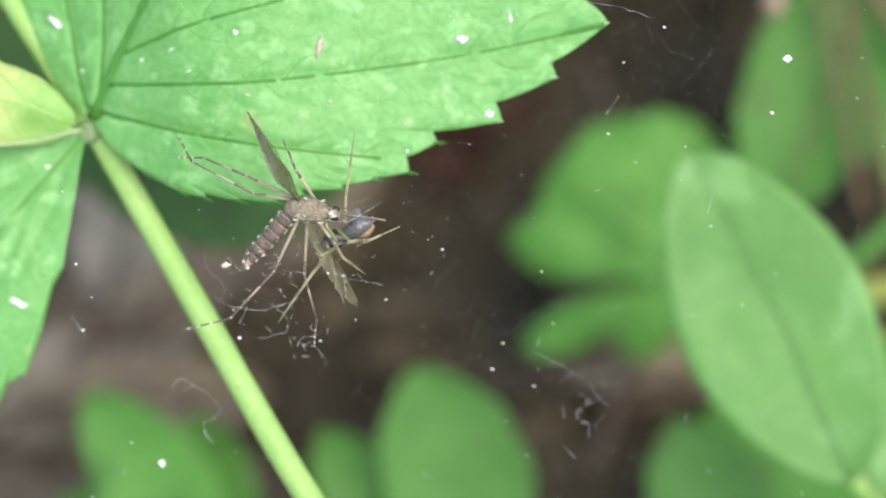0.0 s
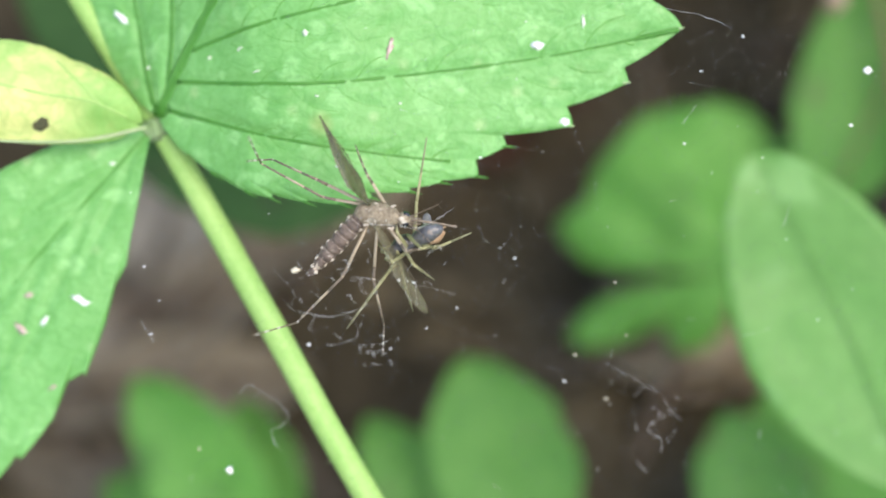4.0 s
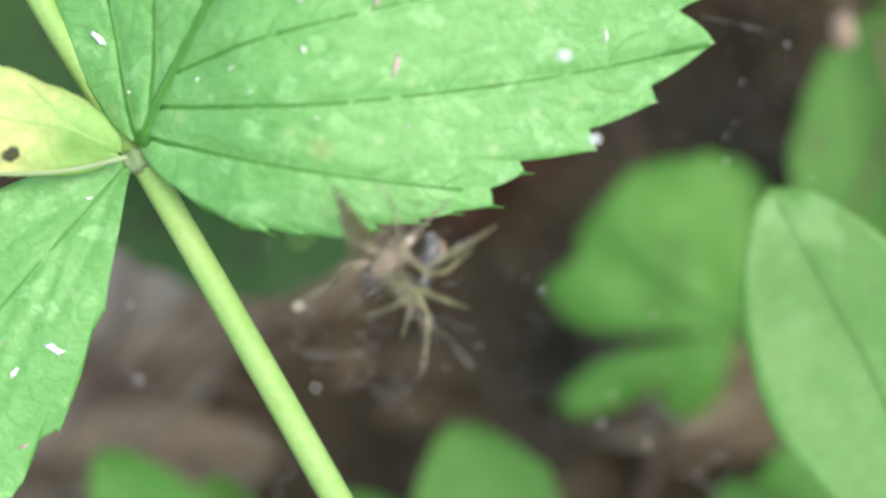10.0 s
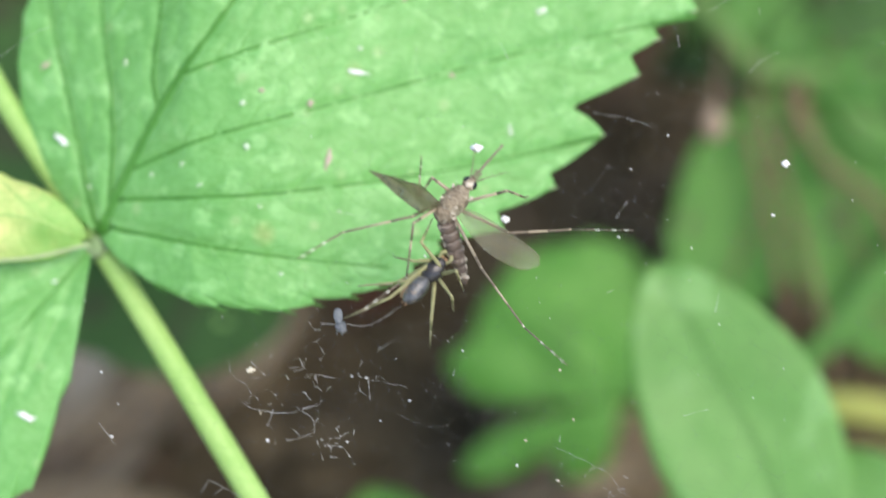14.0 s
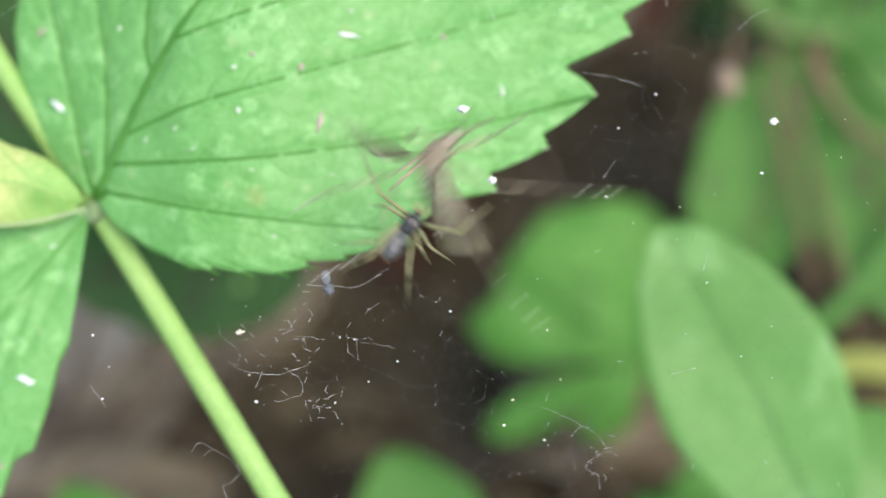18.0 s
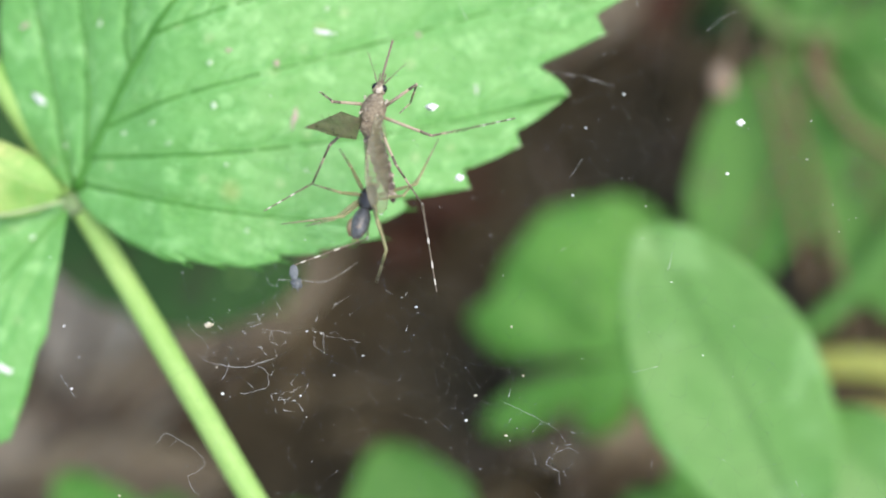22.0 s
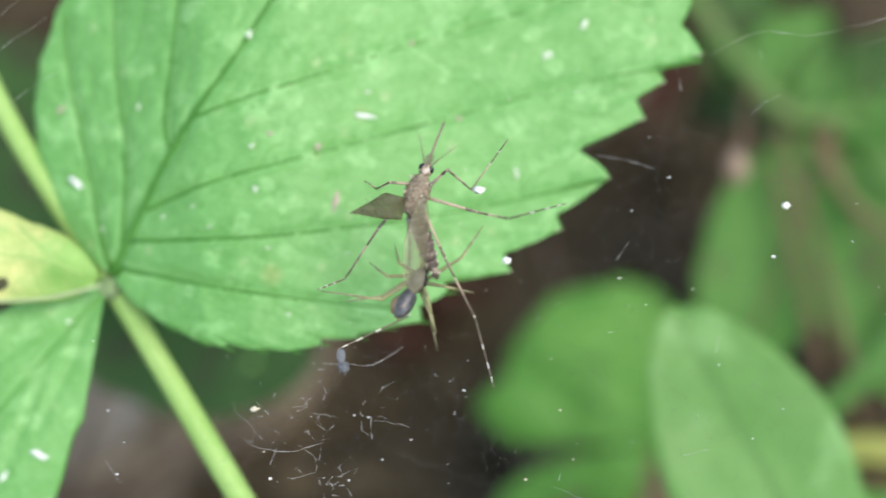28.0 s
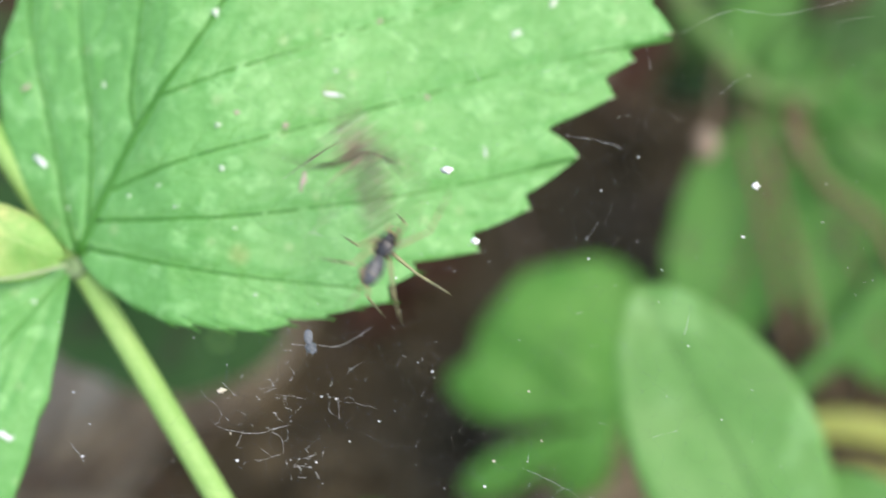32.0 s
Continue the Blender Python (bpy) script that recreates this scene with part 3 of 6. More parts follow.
    for v in side_veins:
        part('side_vein', vein_tube(v, 0.05, 0.02, height, -0.005), FINE_VEIN, blade)
    # fine bristles on the small teeth of the lower margin
    for a, r in MAIN_TIPS[2:12]:
        c, d = math.cos(radians(a)), math.sin(radians(a))
        x, y = JOINT[0] + r * c, JOINT[1] + r * d
        z = height(x, y) - 0.25
        part('tooth_tip', tube([(x - 0.2 * c, y - 0.2 * d, z), (x + 0.12 * c, y + 0.12 * d, z), (x + 0.4 * c + 0.1, y + 0.4 * d, z - 0.04)], [0.09, 0.05, 0.012], 6), VEIN, blade, 'small dark green tooth point')
    # the lower leaflet
    low_tips = [(236, 0.5), (246, 1.4), (254, 2.8), (259.5, 4.6), (260.6, 6.6), (258.2, 7.4), (257.6, 9.6), (255.9, 12.0), (252.6, 12.5), (252.0, 14.6), (249.2, 16.8), (245, 20), (240, 23.4), (233, 26.5),
                (226, 22), (218, 18.5), (210, 14.5), (203, 10.5), (196, 7.0), (189, 4.0), (182, 1.5)]
    b = (-18.0, 2.7)
    axis = radians(230)
    low_veins = [[b, (b[0] + 12 * math.cos(axis), b[1] + 12 * math.sin(axis)), (b[0] + 24 * math.cos(axis + 0.05), b[1] + 24 * math.sin(axis + 0.05))]]
    for s in (1.5, 4.5, 8, 12, 16):
        p = (b[0] + s * math.cos(axis), b[1] + s * math.sin(axis))
        reach = 2.0 + min(s, 8) * 0.55 + 2
        for turn in (0.42, -0.42):
            a = axis + turn
            low_veins.append([p, (p[0] + 0.5 * reach * math.cos(a), p[1] + 0.5 * reach * math.sin(a)), (p[0] + reach * 1.25 * math.cos(a - turn * 0.25), p[1] + reach * 1.25 * math.sin(a - turn * 0.25))])
    low_dip = vein_field(low_veins, 0.16, 0.35)

    def low_height(x, y):
        r = math.hypot(x - b[0], y - b[1])
        p = Vector((x, y, 3))
        return -2.6 + 0.10 * r - 0.004 * r * r + low_dip(x, y) + 0.18 * noise.noise(p * 0.4)

    low = part('leaflet', sheet(polar_rows(b, low_tips, low_height, lambda i: ((0.0, 0.1), (0.012, 0.2), (0.006, 0.1))[i % 3], 60, 9), 0.14), LEAF, plant, 'green leaflet hanging down beside the stalk')
    for k, v in enumerate(low_veins):
        part('vein' if k else 'midrib', vein_tube(v, 0.13 if k == 0 else 0.055, 0.025, low_height, -0.02), SIDE_VEIN, low)
    # the small yellowing leaflet
    y_tips = [(90, 0.5), (106, 1.15), (118, 2.1), (128, 3.15), (137, 4.25), (142.5, 5.85), (149, 7.35), (156, 9.0), (164.5, 10.5), (174, 10.4), (181, 9.0), (188, 6.4), (196, 3.4), (212, 1.2)]
    c = (-18.2, 2.85)

    def y_height(x, y):
        r = math.hypot(x - c[0], y - c[1])
        p = Vector((x, y, 8))
        return -1.7 + 0.22 * r + 0.5 * math.sin(max(0, y - 2.2) * 0.9) + 0.25 * noise.noise(p * 0.8)

    yellow = part('leaflet', sheet(polar_rows(c, y_tips, y_height, (0.0, 0.1), 18, 6), 0.13), YOUNG_LEAF, plant, 'small yellowing curled leaflet with a brown spot')
    part('pale_rib', vein_tube([(-18.0, 2.75), (-19.6, 2.35), (-21.3, 2.05), (-24.0, 2.0), (-26.5, 2.2)], 0.10, 0.05, lambda x, y: y_height(x, y), 0.12), PALE_RIB, yellow)
    part('brown_spot', ball((-22.7, 2.85, y_height(-22.7, 2.85) + 0.02), (0.4, 0.34, 0.06), 12, 18, 0.25, 4), SPOT, yellow, 'dark brown spot')
    for q in ([(-18.8, 3.2), (-20.4, 3.9), (-22.5, 4.2), (-25, 4.7)], [(-19.9, 3.7), (-20.8, 4.6), (-22.0, 5.7)]):
        part('vein', vein_tube(q, 0.07, 0.04, y_height, 0.0), STEM, yellow)
    return height, low_height


def simple_blade(outline, base, z, cup=0.02, rough=0.25, seed=0, tilt=(0.0, 0.0), rings=14, thick=0.2):
    """A blade from a function of the angle (degrees) that gives the radius, seen from its base."""
    rows = []
    for i in range(rings + 1):
        f = 0.03 + 0.97 * i / rings
        row = []
        for k in range(121):
            a = 3.0 * k
            r = outline(a) * f
            x, y = r * math.cos(radians(a)), r * math.sin(radians(a))
            p = Vector((x, y, seed * 5.0))
            row.append((base[0] + x, base[1] + y, z + tilt[0] * x + tilt[1] * y - cup * f * f * 4 + rough * noise.noise(p * 0.35)))
        rows.append(row)
    return sheet(rows, thick)


def lobes(*parts, floor=0.8):
    """Radius of a lobed blade: each lobe has a middle angle, a half-width in degrees, a length and a bluntness."""
    def outline(a):
        best = floor
        for mid, half, length, blunt in parts:
            d = abs((a - mid + 180) % 360 - 180) / half
            if d < 1:
                best = max(best, length * math.cos(d * math.pi / 2) ** blunt * (1 + 0.05 * noise.noise(Vector((a * 0.05, mid, 0))) + 0.05 * noise.noise(Vector((a * 0.11, mid, 4)))))
        return best
    return outline


def ellipse_from_end(length, width, angle, point=0.0):
    """An oval blade whose base is the origin and whose tip lies at length along angle."""
    def rows_at(base, z, tilt=(0.0, 0.0), seed=0, cup=0.4, rings=30, uneven=0.14):
        rows, c, s = [], math.cos(radians(angle)), math.sin(radians(angle))
        for i in range(rings + 1):
            u = i / rings
            w = width * 0.5 * max(0.02, math.sin(math.pi * u ** (0.9 + point)) ** 0.62)
            row = []
            for k in range(17):
                v = (k / 8 - 1) * (1 + uneven * noise.noise(Vector((u * 4.5, math.copysign(3.0, k - 8), seed * 1.7))) + 0.4 * uneven * noise.noise(Vector((u * 14, math.copysign(5.0, k - 8), seed))))
                x, y = u * length * c - v * w * s, u * length * s + v * w * c
                n1 = noise.noise(Vector((x * 0.3, y * 0.3, seed * 4.0)))
                row.append((base[0] + x, base[1] + y, z + tilt[0] * x + tilt[1] * y + cup * (0.9 * v * v - 0.4) + 0.25 * n1 - 0.03 * math.exp(-(v * 4) ** 2)))
            rows.append(row)
        return sheet(rows, 0.2)
    return rows_at


def stalk_to_soil(start, foot, r0=0.45, r1=0.6):
    end = on_soil(*foot)
    s = Vector(start)
    mid = s.lerp(end, 0.5) + UP * 3.0
    run = curve([s, mid, end - UP * 1.0], 10)
    return tube(run, [r0 + (r1 - r0) * i / (len(run) - 1) for i in range(len(run))], 8), end


def back_plant(name, label, blades, foot, stalk_mat=None, start=None):
    """A low plant behind: blades are (part name, shape, material, label)."""
    shape, end = stalk_to_soil(start, foot)
    ob = thing(name, end, label, 'plant')
    part('stalk', shape, stalk_mat or STEM, ob)
    made = [part(n, s, m, ob, t) for n, s, m, t in blades]
    return ob, made


def ribs(parent, lines, r0=0.22, r1=0.08, mat=None):
    for line in lines:
        run = curve(line, 8)
        part('rib', tube(run, [r0 + (r1 - r0) * i / (len(run) - 1) for i in range(len(run))], 6, 0.6), mat or VEIN, parent)


def build_back_plants():
    # oval leaf
    oval = ellipse_from_end(20.3, 10.5, 117, 0.05)((20.4, -16.1), -19.5, (0.05, 0.0), 1, 0.25, 30, 0.05)
    ob, (blade,) = back_plant('oval_leaf_plant', 'smooth oval green leaf on a slanting stalk', [('leaf_blade', oval, OVAL_LEAF, 'broad smooth oval blade')], (33, -36), None, (20.4, -15.9, -19.7))
    foot, head = Vector((20.3, -15.9, -19.2)), Vector((11.6, 1.2, -19.9))
    ribs(blade, [[foot, foot.lerp(head, 0.5) + Vector((0.4, 0.2, 0.1)), head]], 0.08, 0.03, OVAL_LEAF)
    # lobed leaf behind the oval one
    shape = simple_blade(lobes((120, 49, 12.6, 0.15), (166, 19, 12.9, 0.26), (205, 15.5, 12.3, 0.36), (66, 50, 9.5, 0.3), (236, 30, 7.0, 0.3)), (13.2, -7.4), -55, 0.3, 0.6, 2, (0.03, -0.02))
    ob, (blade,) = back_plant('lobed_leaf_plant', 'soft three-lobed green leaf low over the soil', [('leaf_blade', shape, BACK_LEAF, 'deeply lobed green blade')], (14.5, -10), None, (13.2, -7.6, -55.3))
    ribs(blade, [[(13.2, -7.4, -55.2), (6.8, -2.1, -54.8), (3.2, 0.9, -55)], [(13.2, -7.4, -55.2), (7.4, -10.2, -55), (2.1, -11.9, -55)]], 0.2, 0.06)
    # young plants close to the ground, each of a few separate leaflets
    for name, label, foot, leaflets in (
            ('seedling', 'young green plant close to the ground', (-2, -40), ((0.1, -26.6, 15.0, 9.8, 111, -44), (-5.2, -27.2, 12.0, 6.0, 124, -46), (-1.5, -27, 9.0, 5.0, 150, -49))),
            ('seedling', 'green leaflets beneath the stalk, some darkened in colour for shade', (-19, -41), ((-18.2, -27.1, 15.4, 7.6, 126, -44), (-18.6, -27.7, 11.5, 6.4, 99, -47), (-19.5, -27.5, 12.0, 6.0, 158, -48))),
            ('seedling', 'rounded green leaflets under the oval leaf', (19, -42), ((17.0, -28.0, 12.6, 8.4, 112, -48), (22.0, -29.5, 17.0, 11.5, 108, -50), (16.0, -28.4, 10.0, 6.0, 168, -50)))):
        blades = []
        for k, (x, y, ln, w, ang, z) in enumerate(leaflets):
            # one leaflet may take the lighter green; the rest have shade in their colour
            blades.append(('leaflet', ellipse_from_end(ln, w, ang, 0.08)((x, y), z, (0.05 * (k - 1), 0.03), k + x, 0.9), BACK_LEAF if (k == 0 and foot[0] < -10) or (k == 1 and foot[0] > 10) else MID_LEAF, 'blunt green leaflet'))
        x, y, z = leaflets[0][0], leaflets[0][1], leaflets[0][5]
        ob, made = back_plant(name, label, blades, foot, None, (x, y, z - 0.4))
        for m, (x, y, ln, w, ang, z) in zip(made, leaflets):
            c, s = math.cos(radians(ang)), math.sin(radians(ang))
            ribs(m, [[(x, y, z), (x + 0.5 * ln * c, y + 0.5 * ln * s, z + 0.05), (x + 0.9 * ln * c, y + 0.9 * ln * s, z)]], 0.16, 0.05, BACK_LEAF)
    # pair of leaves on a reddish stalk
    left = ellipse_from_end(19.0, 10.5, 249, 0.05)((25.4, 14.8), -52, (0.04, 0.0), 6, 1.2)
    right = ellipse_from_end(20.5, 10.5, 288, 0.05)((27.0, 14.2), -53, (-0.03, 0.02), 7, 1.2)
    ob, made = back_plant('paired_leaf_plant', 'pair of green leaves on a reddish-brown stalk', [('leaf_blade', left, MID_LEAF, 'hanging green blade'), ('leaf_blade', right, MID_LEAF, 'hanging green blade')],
                          (29, -8), RED_STALK, (26.0, 15.4, -51.0))
    for m, tip in zip(made, ((19.8, -1.2), (32.5, -3))):
        ribs(m, [[(26.0, 14.2, -51.6), ((26.0 + tip[0]) / 2, (14 + tip[1]) / 2, -51.4), (*tip, -51.8)]], 0.24, 0.08, RED_STALK)
    part('runner', tube(curve([(22.2, 15.2, -49.5), (24.6, 7.3, -49.5), (26.6, 0.0, -50), (28, -6, -51)], 6), 0.3, 8), RED_STALK, ob, 'reddish-brown runner')
    part('runner', tube(curve([(24.5, 14.8, -49.6), (27.1, 9.8, -49.4), (30.8, 6.8, -49.6), (33.5, 2.0, -51)], 6), 0.42, 8), RED_STALK, ob, 'reddish-brown runner')
    part('runner', tube(curve([(21.6, 12.6, -49.8), (22.7, 8.3, -49.6), (23.9, 2.9, -50), (25.1, -2.5, -51)], 6), 0.3, 8), RED_STALK, ob, 'reddish-brown runner')
    # arching shoot above it
    shoot = curve([(16.0, 25.5, -52), (18.6, 21.6, -52), (21.0, 18.6, -52), (23.6, 16.2, -52.5), (27.4, 16.2, -53), (31, 17.0, -54), (37, 18.5, -56)], 8)
    ob = thing('arching_shoot', on_soil(39, 10), 'arching green shoot with narrow leaves', 'plant')
    part('stem', tube(shoot + [on_soil(39, 10)], 0.85, 8), SHOOT, ob)
    for b, ang, ln, w in (((20, 19.3), 34, 8, 4.2), ((24, 16.4), 66, 7, 3.6), ((28, 16.6), 8, 12, 3.0), ((18.4, 21.5), 60, 9, 4), ((26.6, 15.1), 16, 9, 4), ((24.3, 16.1), 49, 6, 3.6), ((28.6, 14.7), -24, 9, 5.4), ((22.4, 17.5), 93, 6, 4), ((31.5, 17.2), 74, 8, 4.6), ((20.6, 18.8), 128, 7, 3.6), ((34.0, 17.8), 150, 8, 4.2), ((33.0, 17.4), -58, 8, 4.4)):
        part('leaf', ellipse_from_end(ln, w, ang)(b, -52.5, (0, 0), ang, 0.5), SHADE_LEAF if ang in (60, 74, 128, 150, -58, 66) else MID_LEAF, ob)
    bud = thing('dry_bud', (17.5, 12.6, -37), 'pinkish beige dried flower bud', 'bud')
    part('body', ball((17.35, 11.2, -37), (0.72, 1.2, 0.7), 10, 12, 0.3, 3), BUD, bud)
    part('short_stalk', tube(curve([(17.6, 12.1, -37.1), (18.8, 14.6, -44), (20.6, 18.9, -51.8)], 6), 0.2, 6), RED_STALK, bud)
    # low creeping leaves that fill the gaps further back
    for x, y, ln, w, ang, z, mat in ((30, 3, 14, 7, 100, -60, MID_LEAF), (34, 12, 13, 7, 150, -62, MID_LEAF), (20.5, 4, 12, 6, 64, -61, SHADE_LEAF), (17, 17.5, 10, 5, 22, -63, SHADE_LEAF),
                                     (33, -4, 12, 6, 82, -60, MID_LEAF), (21, 22, 7, 5, 20, -63, MID_LEAF), (38, 4, 13, 6, 120, -62, SHADE_LEAF)):
        blade = ellipse_from_end(ln, w, ang, 0.1)((x, y), z, (0.06 * math.sin(x), 0.05 * math.cos(y)), x + y, 1.0)
        ob, _ = back_plant('creeping_plant', 'leaf of a low creeping plant, its green darkened for shade', [('leaf_blade', blade, mat, '')], (x + 1.5, y - 6), RED_STALK, (x, y, z - 0.3))
        tagged(ob, 'leaf of a low creeping plant, its green darkened for shade', 'plant', 'creeping plants')
    for k, pts in enumerate(([(18.5, 24, -57), (21.5, 17, -58), (23.5, 9, -59), (29, 3, -60), (36, 1, -61)], [(34, 25, -57), (31, 19, -58), (31.5, 12, -58), (35, 6, -60), (41, 4, -62)], [(26, 24, -58), (28.6, 19, -58), (33, 15.8, -59), (40, 14, -61)])):
        end = on_soil(pts[-1][0] + 2, pts[-1][1] - 3)
        vine = thing('vine', end, 'thin reddish-brown vine trailing over the low plants', 'vine', 'vines')
        run = curve([*pts, end], 8)
        part('stem', tube(run, 0.42 - 0.06 * k, 7), RED_STALK, vine)
    # grass blades
    for pts, w, mat, label in (([(24, -8.0, -50), (28, -7.7, -50), (33, -8.7, -51), (40, -12, -55)], 1.2, YELLOW_BLADE, 'yellowing narrow grass blade bent over the soil'),
                               ([(23, -12.8, -51), (27, -12.1, -51), (32, -12.5, -52), (40, -16, -56)], 1.3, YELLOW_BLADE, 'yellowing narrow grass blade bent over the soil'),
                               ([(23.6, -6.4, -50), (28.2, -2.4, -50), (31.8, 2.0, -51), (38, 9, -54)], 1.0, MID_LEAF, 'narrow green grass blade among the leaves')):
        end = on_soil(pts[-1][0] + 2, pts[-1][1] - 2)
        g = thing('grass_blade', end, label, 'grass', 'grass blades')
        run = curve([*pts, end], 8)
        part('blade', tube(run, [0.25 + w * 0.75 * math.sin(math.pi * min(1, 0.1 + 0.9 * i / len(run))) ** 0.6 for i in range(len(run))], 8, 0.18), mat, g)
    pale = ellipse_from_end(14, 9.0, 126)((30.0, -20.5), -25, (0, 0), 8, 0.5)
    back_plant('pale_leaf_plant', 'pale green blunt leaf at the edge of the litter', [('leaf_blade', pale, OVAL_LEAF, 'pale green blade')], (38, -38), None, (30, -20.5, -25.2))
    # two leaves whose shade is painted in by their dark green
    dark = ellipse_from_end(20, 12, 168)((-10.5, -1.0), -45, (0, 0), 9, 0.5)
    back_plant('broad_leaf_plant', 'green leaf under the bramble leaf, darkened in colour for its shade', [('leaf_blade', dark, SHADE_LEAF, 'green blade with shade in its colour')], (-15.5, -4), None, (-15, -1.5, -45.2))
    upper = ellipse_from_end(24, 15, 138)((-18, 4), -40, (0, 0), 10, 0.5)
    back_plant('broad_leaf_plant', 'green leaf behind the stalk, darkened in colour for its shade', [('leaf_blade', upper, SHADE_LEAF, 'green blade darkened in colour for shade')], (-22, 4), None, (-21, 6, -40.2))


def build_litter():
    rnd = random.Random(11)

    def dead_leaf(x, y, ln, w, ang, mat, label, curl=1.4, lift=1.5):
        p = on_soil(x, y) + UP * lift
        flat = ellipse_from_end(ln, w, 0)((-ln / 2, 0), 0, (0, 0), x, curl)
        turn = VIEW.to_3x3().inverted().to_4x4() @ pose(0, 0, 0, rnd.uniform(-14, 14), rnd.uniform(-14, 14), ang)
        verts = [p + (turn @ Vector(v)) for v in flat[0]]
        ob = thing('dead_leaf', p, label, 'dead leaf', 'leaf litter')
        part('blade', (verts, flat[1]), mat, ob)
        a, b = p + turn @ Vector((-ln / 2 - 4, 0, 0.4)), p + turn @ Vector((ln / 2 - 2, 0, 0.25))
        part('rib', tube([a, a.lerp(b, 0.5), b], [0.35, 0.3, 0.1], 6), TWIG, ob)

    beige, rusty = 'curled greyish-beige dead leaf lying on the soil', 'reddish-brown rotting leaf lying on the soil'
    for x, y, ln, w, ang in ((-21, -8, 22, 4.5, 50), (13, -15, 17, 8, 15), (9, -12, 12, 6, -30), (-33, -24, 22, 12, -20), (-27, -19, 18, 9, 10), (5, 15, 14, 7, 35), (12, 21, 15, 7, 60), (12, 28, 18, 9, 60), (11.5, -14.0, 13, 7, 20), (30, -26, 18, 9, 40), (18.5, -13.5, 15, 8, 30), (9.5, -14.5, 13, 7, -15)):
        dead_leaf(x, y, ln, w, ang, LITTER, beige)
    for x, y, ln, w, ang in ((-31, -14, 20, 13, 20), (-30, -3, 22, 12, 80), (-32, -17, 20, 11, 50), (-26, -11, 14, 8, 40)):
        dead_leaf(x, y, ln, w, ang, PALE_LITTER, 'pale pinkish-beige dead leaf lying on the soil', 1.4, 2.2)
    dead_leaf(-14.2, -4.4, 17, 4.6, 62, LITTER, 'narrow brown dead leaf propped on the soil', 0.5, 3.0)
    dead_leaf(11.0, -15.0, 17, 8, 15, LITTER, 'pale tan dead leaf lying on the soil', 1.2, 4.0)
    for x, y, ln, w, ang in ((-1, 5, 13, 6, 25), (-5, 0.5, 9, 5, 60), (17, 24, 16, 8, 70)):
        dead_leaf(x, y, ln, w, ang, RED_LITTER, rusty)
    for k in range(26):
        x, y = rnd.uniform(-38, 40), rnd.uniform(-32, 36)
        a, ln = rnd.uniform(0, math.pi), rnd.uniform(6, 22)
        p, q = on_soil(x, y), on_soil(x + ln * math.cos(a), y + ln * math.sin(a))
        mid = p.lerp(q, 0.5) + UP * rnd.uniform(0.5, 2.5)
        r = rnd.uniform(0.25, 0.75)
        t = thing('twig', p, 'thin dry brown twig on the soil', 'twig', 'twigs on the soil')
        run = curve([p + UP * r, mid, q + UP * r], 6)
        part('shaft', tube(run, [r * (1 - 0.5 * i / len(run)) for i in range(len(run))], 7), TWIG, t)


# ---------------------------------------------------------------- web


def web_z(x, y):
    return 3.6 - 0.35 * min(0, y) - 0.12 * max(0, y) + 0.4 * noise.noise(Vector((x * 0.2, y * 0.2, 1.5)))


def foam_edges(seeds):
    """The borders between cells that grow from the seeds, as pairs of points."""
    verts, _, faces, *_ = geometry.delaunay_2d_cdt([Vector(p) for p in seeds], [], [], 0, 1e-6)
    centre, shared = [], {}
    for f in faces:
        a, b, c = (verts[i] for i in f)
        d = 2 * (a.x * (b.y - c.y) + b.x * (c.y - a.y) + c.x * (a.y - b.y))
        if abs(d) < 1e-9:
            centre.append(None)
            continue
        aa, bb, cc = a.length_squared, b.length_squared, c.length_squared
        centre.append(Vector(((aa * (b.y - c.y) + bb * (c.y - a.y) + cc * (a.y - b.y)) / d, (aa * (c.x - b.x) + bb * (a.x - c.x) + cc * (b.x - a.x)) / d)))
    for k, f in enumerate(faces):
        for i, j in zip(f, (*f[1:], f[0])):
            shared.setdefault((min(i, j), max(i, j)), []).append(k)
    pairs = []
    for key in sorted(shared):
        if len(shared[key]) == 2:
            a, b = (centre[k] for k in shared[key])
            if a and b and 0.02 < (a - b).length < 2.6:
                pairs.append((a, b))
    return pairs


